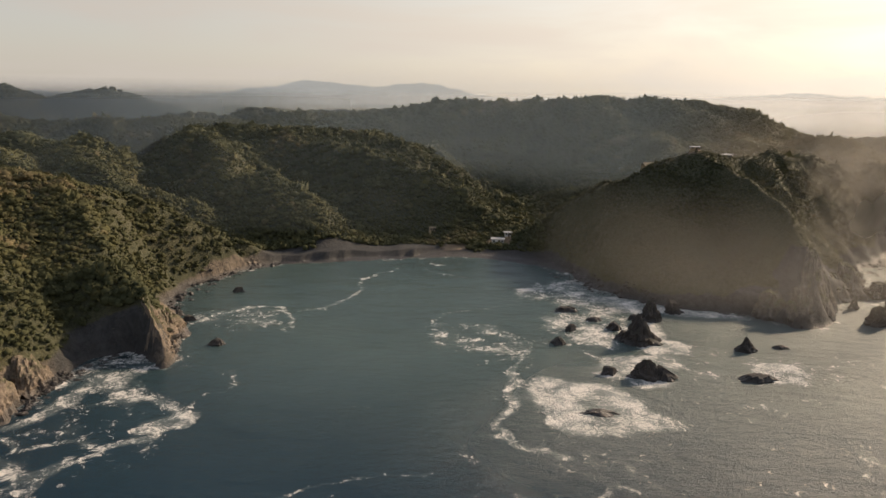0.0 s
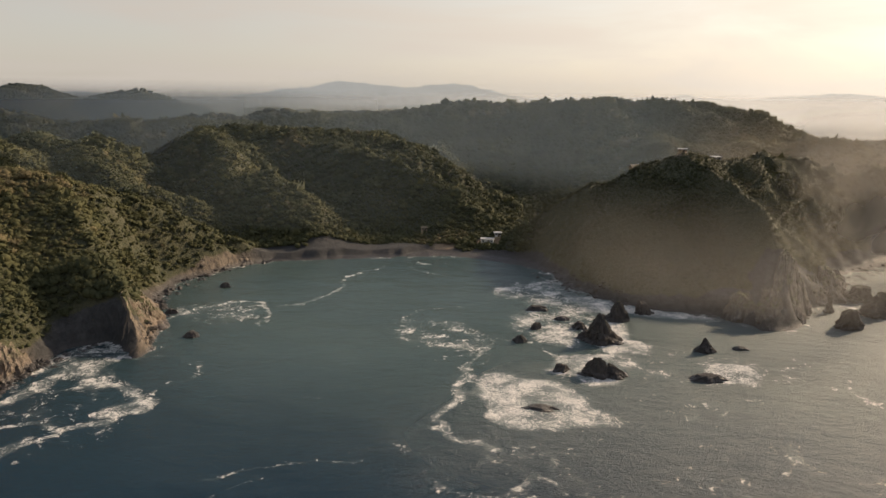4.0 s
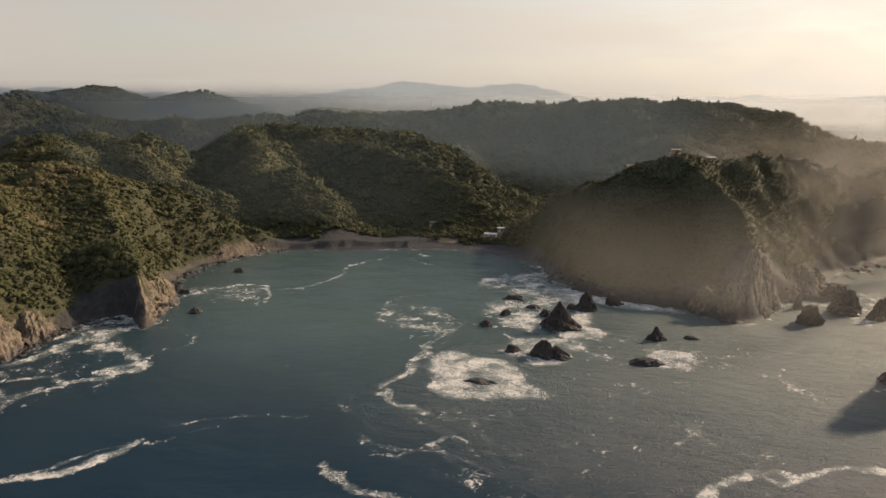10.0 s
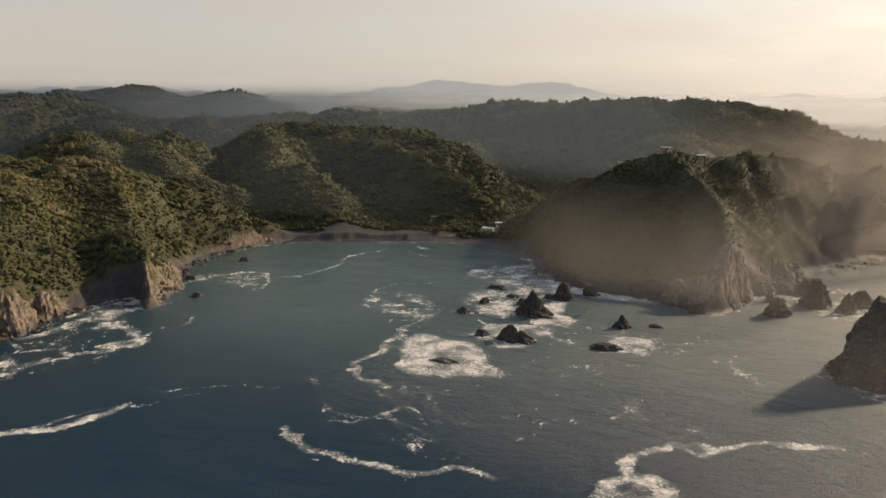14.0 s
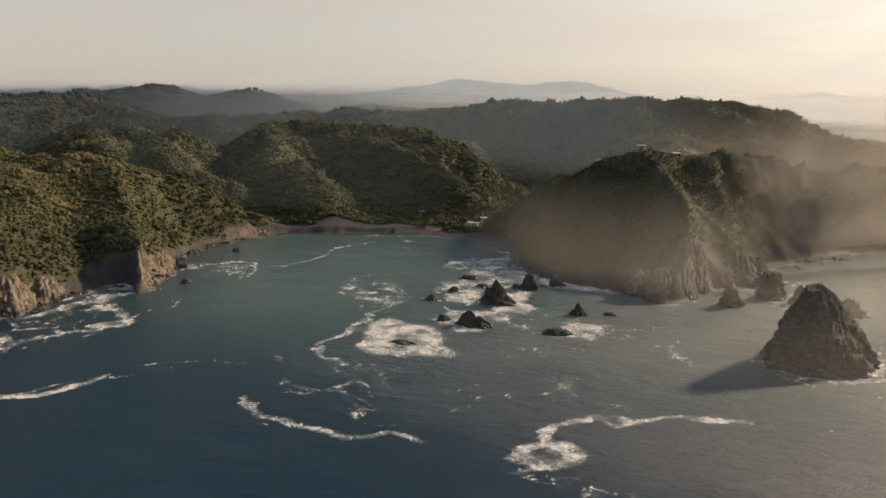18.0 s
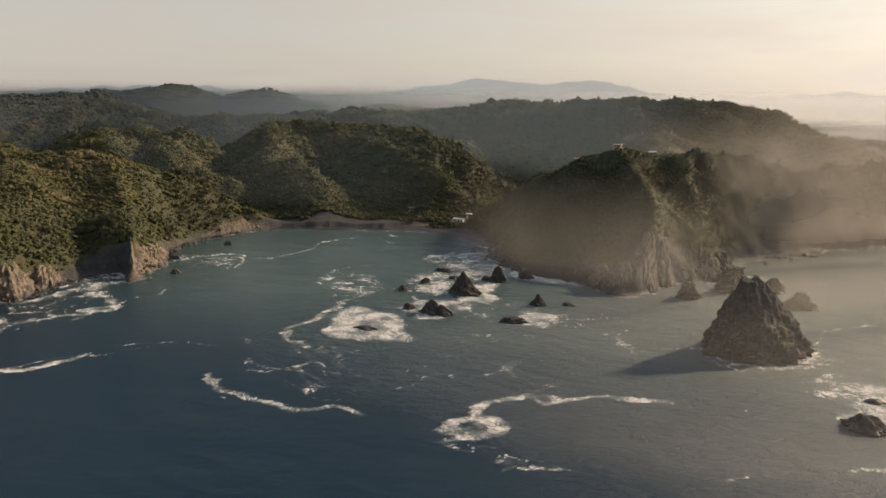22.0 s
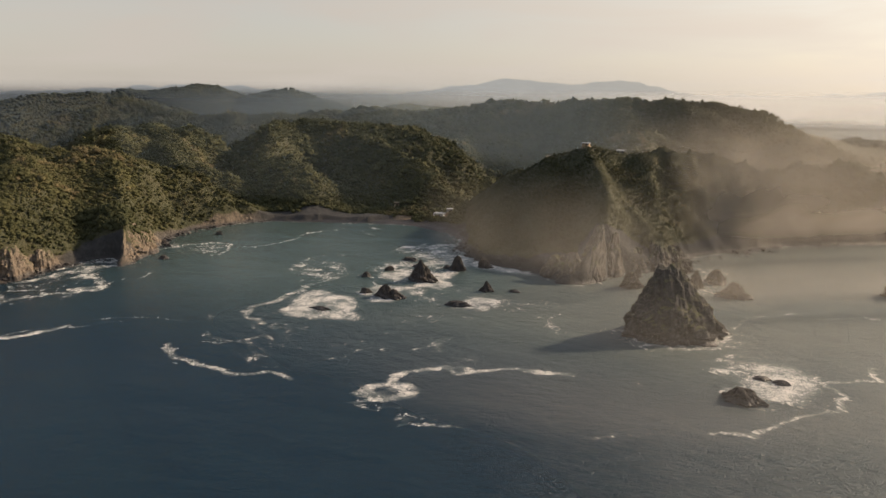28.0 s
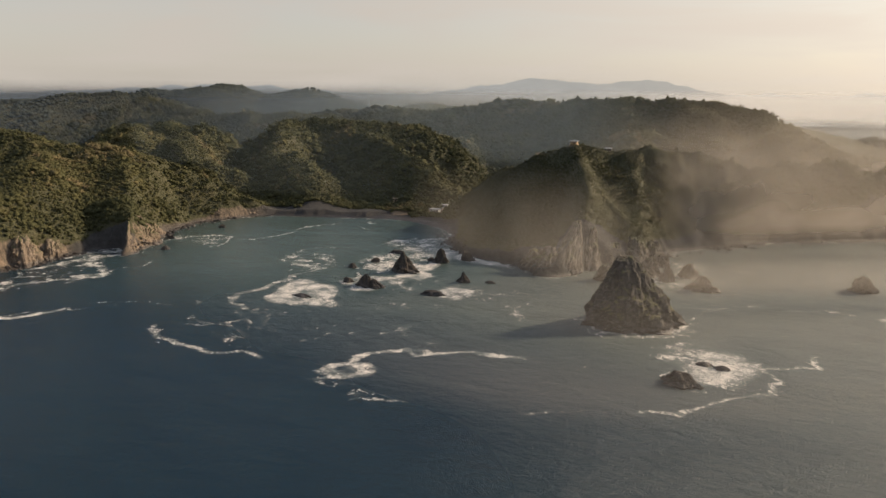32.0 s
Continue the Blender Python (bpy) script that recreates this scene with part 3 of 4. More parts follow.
STREAKS += [
    (3.2, 1.1, [(-66, 106), (-55, 110), (-46, 113), (-40, 119), (-38, 125)]),
    (1.6, 0.7, [(-38, 125), (-30, 133), (-22, 137)]),
    (4.0, 0.7, [(-105, 206), (-92, 203), (-79, 190), (-70, 180), (-79, 172)]),
    (3.0, 0.8, [(-116, 165), (-104, 160), (-93, 165), (-83, 158), (-92, 148), (-95, 138)]),
    (3.0, 0.7, [(-112, 185), (-100, 183), (-90, 190), (-84, 180)]),
    (3.0, 0.9, [(178, 196), (184, 184), (198, 181), (212, 186), (219, 198)]),
    (2.0, 0.6, [(-5, 260), (8, 276), (22, 278), (41, 297)]),
    (2.6, 0.9, [(-96, 246), (-90, 266), (-79, 277), (-63, 278), (-53, 253)]),
    (2.2, 0.7, [(-79, 253), (-73, 263), (-61, 260), (-51, 244)]),
    (2.0, 0.5, [(-90, 229), (-78, 218)]),
    (4.0, 1.0, [(-113, 213), (-107, 226), (-99, 222), (-88, 211)]),
    (5.0, 0.9, [(-115, 170), (-106, 177), (-106, 195), (-96, 196), (-75, 184), (-69, 177), (-74, 166), (-83, 161)]),
    (4.0, 0.8, [(-106, 155), (-91, 145), (-91, 154), (-88, 138)]),
    (5.0, 0.8, [(-119, 177), (-116, 191), (-110, 206)]),
    (2.2, 0.6, [(90, 189), (93, 180), (100, 182), (107, 189)]),
    (2.0, 0.7, [(109, 164), (109, 155), (104, 148)]),
    (2.0, 0.6, [(135, 221), (136, 212)]),
    (2.0, 0.7, [(147, 206), (151, 192), (156, 184)]),
    (2.4, 0.7, [(21, 141), (26, 133), (34, 131), (38, 138), (42, 144), (51, 139), (62, 138)]),
    (2.4, 0.65, [(39, 138), (47, 129), (56, 123), (58, 125)]),
    (2.0, 0.7, [(43, 158), (48, 154), (48, 146), (58, 143)]),
    (1.6, 0.5, [(65, 126), (75, 130), (85, 136), (89, 143), (94, 145)]),
]
# broad sheets of foam: x, y, half length, half width, turn, strength
POOLS = [(228, 164, 22, 22, 20, 1.15), (217, 147, 9, 12, 20, 0.8), (47, 184, 18, 22, 21, 1.15), (54, 178, 17, 11, -33, 1.0), (68, 260, 30, 31, 21, 0.85), (69, 214, 18, 15, 21, 0.95), (109, 208, 12, 12, 21, 1.0),
         (21, 238, 15, 29, 21, 0.6), (7, 248, 12, 17, 1, 0.55), (75, 281, 27, 22, -23, 0.85), (105, 284, 29, 13, -30, 0.95), (63, 311, 19, 30, -69, 0.9), (-90, 170, 25, 27, 0, 0.45)]
POOLS += [(-92, 168, 30, 40, 0, 0.36), (-75, 177, 12, 7, 40, 0.75), (-104, 205, 12, 14, 0, 0.75), (-92, 146, 10, 12, 20, 0.5), (42, 192, 22, 17, -10, 1.1), (120, 215, 34, 20, 10, 0.4), (90, 150, 40, 16, 20, 0.28), (50, 165, 30, 14, 0, 0.3), (197, 190, 30, 14, 10, 0.55), (140, 175, 40, 18, 10, 0.26), (130, 140, 22, 8, 10, 0.3), (205, 290, 30, 22, 45, 0.55),
          (-76, 266, 20, 20, 1, 0.6), (-101, 195, 15, 12, 0, 0.6), (93, 221, 29, 20, 1, 0.55), (97, 194, 26, 23, -16, 0.32), (11, 152, 8, 7, -25, 0.5), (57, 125, 13, 9, -12, 0.5), (19, 119, 4, 5, -35, 0.5),
          (79, 237, 21, 13, -47, 0.9), (212, 276, 23, 16, 21, 0.6), (156, 265, 17, 5, 40, 0.6), (126, 95, 5, 4, 7, 0.6), (109, 111, 9, 7, 20, 0.95), (126, 132, 6, 4, 0, 0.8)]


def sea_state(X, Y, Z):
    """How much foam lies where, how clouded the water is, and where wind roughens it and glare brightens it."""
    d = shore(X, Y)[0]
    foam = smooth(-d + 3 * fbm(X, Y, 15, 3, 31), 7.0, 0.0) * 0.75
    wx, wy = X + 5.0 * fbm(X, Y, 11, 4, 35), Y + 5.0 * fbm(X, Y, 11, 4, 36)
    for width, strength, pts in STREAKS:
        far = along(wx, wy, [(*p, 0) for p in pts])[0]
        foam = np.maximum(foam, strength * (0.75 * smooth(far, width * 0.75, width * 0.2) + 0.25 * smooth(far, width * 2.6, width * 0.4)))
    wx, wy = X + 12 * fbm(X, Y, 24, 4, 37), Y + 12 * fbm(X, Y, 24, 4, 38)
    for x, y, a, b, turn, strength in POOLS:
        c, s = math.cos(radians(turn)), math.sin(radians(turn))
        u, v = ((wx - x) * c + (wy - y) * s) / a, ((wy - y) * c - (wx - x) * s) / b
        foam = np.maximum(foam, 1.08 * min(strength, 1.0) * smooth(np.hypot(u, v), 1.10, 0.62) * (0.98 + 0.75 * fbm(X, Y, 10, 3, 39)))
    vein = 1 - np.abs(fbm(X + 8 * fbm(X, Y, 40, 2, 83), Y, 46, 4, 81)) * 2
    drift = smooth(np.hypot((X - 85) / 120, (Y - 190) / 75), 1.1, 0.5) + 0.8 * smooth(np.hypot((X + 80) / 40, (Y - 190) / 70), 1.1, 0.4) + 0.7 * smooth(np.hypot((X - 225) / 60, (Y - 200) / 70), 1.1, 0.4)
    foam = np.maximum(foam, 0.72 * smooth(vein, 0.83, 0.98) * np.clip(drift, 0, 1) * smooth(fbm(X, Y, 34, 3, 85), -0.12, 0.15))
    # clouded water of the cove; last term lightens the right in place of sunlit haze
    murk = 0.9 * smooth(Y + 20 * fbm(X, Y, 90, 3, 45), 105, 235) * smooth(X + 0.3 * Y, -120, 60) + 0.22 * smooth(Y, 150, 300) + 0.02 + 0.35 * smooth(X, 150, 270) * smooth(Y, 235, 105)
    # rougher to the right; also steers the glare put into tint and gloss
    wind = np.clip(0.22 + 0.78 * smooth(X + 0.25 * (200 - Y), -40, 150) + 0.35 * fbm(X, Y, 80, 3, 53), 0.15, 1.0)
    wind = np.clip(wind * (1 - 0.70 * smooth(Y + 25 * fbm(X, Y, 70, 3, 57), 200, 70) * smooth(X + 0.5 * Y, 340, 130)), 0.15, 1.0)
    return {"foam": foam, "murk": murk, "wind": wind}


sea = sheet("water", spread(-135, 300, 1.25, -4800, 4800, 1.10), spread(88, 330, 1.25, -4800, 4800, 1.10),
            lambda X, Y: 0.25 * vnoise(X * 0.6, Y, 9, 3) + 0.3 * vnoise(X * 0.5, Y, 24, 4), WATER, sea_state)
tagged(sea, "blue-green sea with swirls of white foam in the cove", "sea", kind="structure")

# ---- far mountains ----


def far_range(name, label, crest, distance, foot, mat, rough):
    """A long ridge at one distance: bearings and heights in degrees, joined by a smooth uneven line."""
    bearings = np.arange(crest[0][0], crest[-1][0], 0.12)
    heights = np.interp(bearings, [c[0] for c in crest], [c[1] for c in crest])
    heights = heights + rough * fbm(bearings * 40, bearings * 0, 60, 4, 91)
    bm = bmesh.new()
    rows = []
    for b, h in zip(bearings, heights):
        x, y = math.sin(radians(b)), math.cos(radians(b))
        top = 92 + distance * math.tan(radians(h))
        rows.append([bm.verts.new((110 + x * r, -40 + y * r, z)) for r, z in ((distance, foot), (distance + 60, top * 0.6), (distance + 120, top), (distance + 300, foot))])
    for a, b in zip(rows, rows[1:]):
        for k in range(3):
            bm.faces.new((a[k], b[k], b[k + 1], a[k + 1])).smooth = True
    me = bpy.data.meshes.new(name)
    bm.to_mesh(me), bm.free()
    me.materials.append(mat)
    return tagged(new(name, me), label, "mountain range", kind="structure")


FAR = far_glow_material("far mountains", (0.40, 0.405, 0.40, 1), (0.62, 0.56, 0.48, 1), 0.9)
FARTHER = far_glow_material("farthest mountains", (0.50, 0.49, 0.46, 1), (0.78, 0.70, 0.60, 1), 0.95)
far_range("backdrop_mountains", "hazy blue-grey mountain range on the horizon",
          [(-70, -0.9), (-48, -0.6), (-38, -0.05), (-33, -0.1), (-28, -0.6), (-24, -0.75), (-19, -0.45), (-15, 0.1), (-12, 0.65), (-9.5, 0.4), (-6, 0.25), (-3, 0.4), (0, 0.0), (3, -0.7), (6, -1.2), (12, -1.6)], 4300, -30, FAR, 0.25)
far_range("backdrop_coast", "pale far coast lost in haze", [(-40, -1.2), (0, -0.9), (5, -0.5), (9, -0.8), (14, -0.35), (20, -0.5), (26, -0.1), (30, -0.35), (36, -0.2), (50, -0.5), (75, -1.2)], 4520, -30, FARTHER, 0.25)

# ---- rocks in the sea ----


def rock_mesh(name, cones, seed, mat):
    """Craggy cones: (x, y, half width, half depth, height, lean x, lean y, top, power, turn), joined into one rock."""
    verts, faces = [], []
    for c, (cx, cy, rx, ry, h, lx, ly, top, power, turn) in enumerate(cones):
        nseg, nlev = (96, 44) if h > 15 else (48, 20) if h > 3 else (28, 10)
        base = len(verts)
        s = seed * 17 + c * 5
        for j in range(nlev + 1):
            f = j / nlev
            z = -2.0 + (h + 2.0) * f
            g = max(0.0, z / h)
            r = top + (1 - top) * (1 - min(g, 1.0)) ** power
            if j == nlev:
                r = top * 0.35
            if z < 0:
                r = 1.0 + 0.03 * -z
            for i in range(nseg):
                u = 2 * math.pi * i / nseg
                v = Vector((math.cos(u) * 1.7, math.sin(u) * 1.7, z * 2.4 / max(h, 6)))
                crag = noise.fractal(v + Vector((s, 0, 0)), 0.7, 2.0, 4) * (0.16 if h > 15 else 0.42)
                rib = (1 - 2 * abs(noise.noise(Vector((math.cos(u) * 3.4, math.sin(u) * 3.4, z * 0.05 + s))))) * 0.12
                chip = 0.07 * noise.fractal(Vector((math.cos(u) * 5, math.sin(u) * 5, z * 0.5 + s)), 0.5, 2.2, 3)
                k = r * (0.95 + crag + chip + rib * (1 - 0.4 * g))
                x, y = math.cos(u) * rx * k, math.sin(u) * ry * k
                t = radians(turn)
                x, y = x * math.cos(t) - y * math.sin(t), x * math.sin(t) + y * math.cos(t)
                dz = min(1.5, h * 0.2) * noise.fractal(Vector((x * 0.35, y * 0.35, s + z * 0.25)), 0.8, 2.0, 3) * min(1, g * 2)
                verts.append((cx + x + lx * g, cy + y + ly * g, z + dz))
        for j in range(nlev):
            for i in range(nseg):
                a, b = base + j * nseg + i, base + j * nseg + (i + 1) % nseg
                faces.append((a, b, b + nseg, a + nseg))
        faces.append(tuple(base + nlev * nseg + i for i in range(nseg)))
    me = bpy.data.meshes.new(name)
    me.from_pydata(verts, [], faces)
    me.materials.append(mat)
    return me


def sea_rock(name, label, x, y, cones, seed, category="rock", group="rocks in the cove", mat=ROCK):
    ob = new(name, rock_mesh(name, cones, seed, mat))
    ob.location = (x, y, 0)
    return tagged(ob, label, category, group)


sea_rock("rock_tower", "tall tapering grey-brown rock tower with grass on its sunlit side", 197, 199,
         [(0, 0, 20, 14.5, 27.8, -3.4, -1, 0.17, 0.88, 20), (11, 4, 10, 9, 13, -4, 0, 0.2, 0.85, 0)], 3, "rock tower", mat=DARK_ROCK)
sea_rock("pyramid_rock", "dark pointed pyramid of rock among breaking waves", 76, 240, [(0, 0, 7.3, 5.5, 10, -1, 0, 0.05, 0.95, 0), (-5, 3, 3, 3, 3.5, 0, 0, 0.3, 0.8, 0)], 5)
sea_rock("crested_rock", "jagged crest of dark rock with surf breaking over it", 71, 207.5,
         [(-1, 0, 5.5, 3.4, 6.2, -0.8, 0, 0.08, 0.9, -10), (3.5, -0.5, 4.5, 2.8, 4.0, -0.5, 0, 0.2, 0.8, 0), (-5, 0.5, 3, 2.2, 2.4, 0, 0, 0.3, 0.8, 0)], 12)
# x, y, half width, half depth, height, lean, top, power, turn
for k, (x, y, rx, ry, h, lx, top, power, turn) in enumerate([
        (87, 265, 4.5, 3.5, 7.5, 0.5, 0.15, 0.8, 0), (100, 275, 4.0, 3.0, 5.0, -1, 0.3, 0.8, 20), (58, 210.5, 3, 2.2, 2.6, 0, 0.3, 0.8, 0),
        (105, 206.5, 5.6, 2.4, 2.0, 0, 0.4, 0.7, 0), (112, 232, 3.3, 2.6, 4.8, -0.5, 0.1, 0.9, 0), (125, 234, 3, 1.6, 1.5, 0, 0.4, 0.8, 0), (48.5, 182, 5.5, 2.4, 1.1, 0, 0.4, 0.8, 0),
        (46, 238, 2.4, 1.8, 2.4, 0, 0.3, 0.8, 0)]):
    sea_rock("sea_rock", "dark wave-washed rock ringed with white foam", x, y, [(0, 0, rx, ry, h, lx, 0, top, power, turn)], 20 + k)
for k, (x, y, rx, ry, h, lx, top, power, turn) in enumerate([
        (53, 252.5, 2.4, 1.8, 2.8, 0.3, 0.3, 0.8, 30), (55.5, 277, 5, 2.2, 2.0, 0, 0.4, 0.7, 0), (65, 265, 3.2, 1.8, 1.3, 0, 0.4, 0.8, 0), (70, 254, 2.6, 2.2, 2.8, 0, 0.4, 0.7, 0),
        (81, 266, 2.2, 1.8, 2.2, 0, 0.3, 0.8, 0), (177, 262, 5.2, 4.0, 7.5, 0.8, 0.2, 0.75, 0), (179.5, 283, 2.0, 1.8, 6.0, 0.5, 0.1, 0.9, 0), (198, 280, 6.5, 5.0, 9.5, 1.0, 0.2, 0.8, 0),
        (201, 302, 6, 4.5, 6.5, 1.0, 0.45, 0.6, 0), (207.5, 272, 3.6, 3.0, 8.5, 0.4, 0.1, 0.9, 0)]):
    sea_rock("sea_rock", "dark wave-washed rock ringed with white foam", x, y, [(0, 0, rx, ry, h, lx, 0, top, power, turn)], 40 + k)
for k, (x, y, rx, ry, h, lx, top, power, turn) in enumerate([
        (218, 284, 5, 4, 7.0, -0.5, 0.25, 0.7, 0), (224, 260, 7, 4.5, 7.5, 1.5, 0.08, 0.95, 0), (297, 285, 5.5, 4, 7.0, 0, 0.4, 0.6, 0), (219, 142, 6.5, 4.0, 3.9, -1.2, 0.2, 0.85, -15),
        (226, 161, 3.0, 1.8, 1.2, 0, 0.3, 0.8, 0), (231.5, 159, 2.8, 1.6, 1.5, 0.6, 0.2, 0.8, 0), (-76.5, 234, 3.2, 2.2, 2.6, 0, 0.25, 0.8, 0), (-88, 302, 2.6, 1.8, 2.2, 0, 0.3, 0.8, 0),
        (-96, 261, 2.6, 1.8, 2.0, 0, 0.4, 0.8, 0), (-103, 266, 2.8, 2.2, 2.6, 0, 0.4, 0.7, 0)]):
    sea_rock("sea_rock", "dark wave-washed rock ringed with white foam", x, y, [(0, 0, rx, ry, h, lx, 0, top, power, turn)], 60 + k)

# ---- bare buttresses of the cliffs ----
for k, (x, y, rx, ry, h, lx, ly, top, power, turn, _) in enumerate([
        (-96, 244, 8, 5, 11, -6, 2, 0.3, 0.7, 100, 1), (-105, 258, 8, 5, 9, -5, 2, 0.3, 0.7, 100, 1), (-110, 331, 8, 5.5, 19, -6, 4, 0.2, 0.85, 60, 1), (-103, 340, 6.5, 5, 13, -4, 4, 0.25, 0.8, 50, 1), (-95, 347, 6, 4.5, 8, -3, 4, 0.3, 0.8, 45, 1),
        (-122, 180, 9, 6, 15, -5, 1, 0.3, 0.75, 95, 1), (-120, 196, 7, 5, 10, -4, 2, 0.35, 0.7, 100, 1), (-126, 160, 9, 6, 13, -5, 1, 0.3, 0.75, 95, 1)]):
    sea_rock("cliff_buttress", "bare tan rock buttress with cracked sunlit faces", x, y, [(0, 0, rx, ry, h, lx, ly, top, power, turn)], 80 + k, "cliff", "bare cliffs round the cove", PALE_ROCK)
for k, (x, y, rx, ry, h, lx, ly, top, power, turn) in enumerate([
        (156, 270, 9, 7, 25, 3, 14, 0.22, 0.8, 60), (147, 262, 7, 5, 14, 1, 6, 0.3, 0.8, 20), (166, 284, 7, 6, 20, 0, 9, 0.25, 0.8, 50), (138, 270, 7, 5, 10, 1, 4, 0.35, 0.7, 0), (178, 294, 6, 5, 11, 0, 6, 0.3, 0.75, 40), (190, 303, 7, 6, 14, -2, 5, 0.3, 0.7, 40), (199, 315, 6, 5, 10, -2, 4, 0.35, 0.65, 30)]):
    sea_rock("cliff_buttress", "grey rock buttress at the foot of the headland", x, y, [(0, 0, rx, ry, h, lx, ly, top, power, turn)], 95 + k, "cliff", "bare cliffs round the cove", GREY_ROCK)



def wedge(name, label, crest, left, right, seed, mat):
    """A rock fin: a near-vertical wall on one side of its crest, a ribbed slope on the other."""
    n, m = 60, 30
    u = np.linspace(0, 1, n)

    def line(pts):
        pts = np.array(pts, float)
        at = np.linspace(0, 1, len(pts))
        return np.stack([np.interp(u, at, pts[:, k]) for k in range(pts.shape[1])], -1)

    C, L, R = line(crest), line(left), line(right)
    verts = []
    for i in range(n):
        for j in range(m):
            f = j / (m - 1)
            a, b, g = (L[i], C[i], f / 0.35) if f < 0.35 else (C[i], R[i], (f - 0.35) / 0.65)
            q = a + (b - a) * g
            rib = noise.fractal(Vector((u[i] * 9 + seed, q[2] * 0.06, f * 1.2)), 0.7, 2.2, 4)
            crag = noise.fractal(Vector(q) * 0.35 + Vector((seed, 0, 0)), 0.8, 2.1, 4)
            edge = min(1.0, 5 * f, 5 * (1 - f)) * min(1.0, 0.3 + 3 * abs(f - 0.35))
            verts.append((q[0] + edge * (1.5 * rib + 0.5 * crag), q[1] + edge * (0.9 * rib + 0.5 * crag), q[2] + 0.7 * crag * edge))
    faces = [(i * m + j, i * m + j + 1, (i + 1) * m + j + 1, (i + 1) * m + j) for i in range(n - 1) for j in range(m - 1)]
    me = bpy.data.meshes.new(name)
    me.from_pydata(verts, [], faces)
    me.materials.append(mat)
    return tagged(new(name, me), label, "cliff", "bare cliffs round the cove")


wedge("cliff_fin", "sharp rock fin, one face in shade and one sunlit", [(-86.5, 214.5, 0.5), (-90, 219, 8), (-96, 226.5, 14), (-102, 234, 18.5), (-108, 240.5, 21), (-115, 247.5, 23)],
      [(-87, 213.5, -1.5), (-92, 218, -1.5), (-98, 223, -1.5), (-105, 228.5, -1.5), (-111, 234, 0), (-118, 243, 10)],
      [(-85.5, 214.5, -1.5), (-84.5, 220, -1.5), (-86.5, 227, -1.5), (-89.5, 236, -1.5), (-94, 245, -1), (-100, 254, 2)], 7, PALE_ROCK)

# ---- forest ----


def tree_shape(seed, lumps, leaves, fine=1):
    """One broad-leaved crown round z = 0, one metre across: uneven clumps, loose sprays of leaves and a tapered trunk with limbs."""
    rng = np.random.RandomState(seed)
    bm = bmesh.new()
    bmesh.ops.create_icosphere(bm, subdivisions=fine, radius=1.0)
    ball_v = np.array([v.co[:] for v in bm.verts])
    ball_f = np.array([[v.index for v in f.verts] for f in bm.faces])
    bm.free()
    V, F = [], []
    count = 0
    centres = []
    for k in range(lumps):
        ang, far = k * 2.4 + rng.rand(), (0.0 if k == 0 else 0.16 + 0.14 * rng.rand())
        r = (0.36 if k == 0 else 0.20 + 0.10 * rng.rand())
        c = np.array([math.cos(ang) * far, math.sin(ang) * far, (0.12 if k == 0 else 0.22 * rng.rand() - 0.02)])
        centres.append((c, r))
        v = ball_v * (r * (0.8 + 0.4 * rng.rand(len(ball_v), 1))) * np.array([1, 1, 0.8]) + c
        V.append(v), F.append(ball_f + count)
        count += len(v)
    for k in range(leaves):
        c, r = centres[rng.randint(len(centres))]
        n = rng.normal(size=3)
        n[2] = abs(n[2]) * 0.8 - 0.15
        n /= np.linalg.norm(n)
        p = c + n * r * np.array([1, 1, 0.8]) * (0.9 + 0.3 * rng.rand())
        size = 0.09 + 0.09 * rng.rand()
        tri = p + rng.normal(size=(3, 3)) * size
        V.append(tri), F.append(np.array([[0, 1, 2]]) + count)
        count += 3
    ring = []
    for z, r in ((-0.75, 0.045), (0.0, 0.02)):
        ring.append([(math.cos(t) * r, math.sin(t) * r, z) for t in (0, 2.09, 4.19)])
    V.append(np.array(ring[0] + ring[1]))
    F.append(np.array([[0, 1, 4], [0, 4, 3], [1, 2, 5], [1, 5, 4], [2, 0, 3], [2, 3, 5]]) + count)
    return np.concatenate(V), np.concatenate(F)


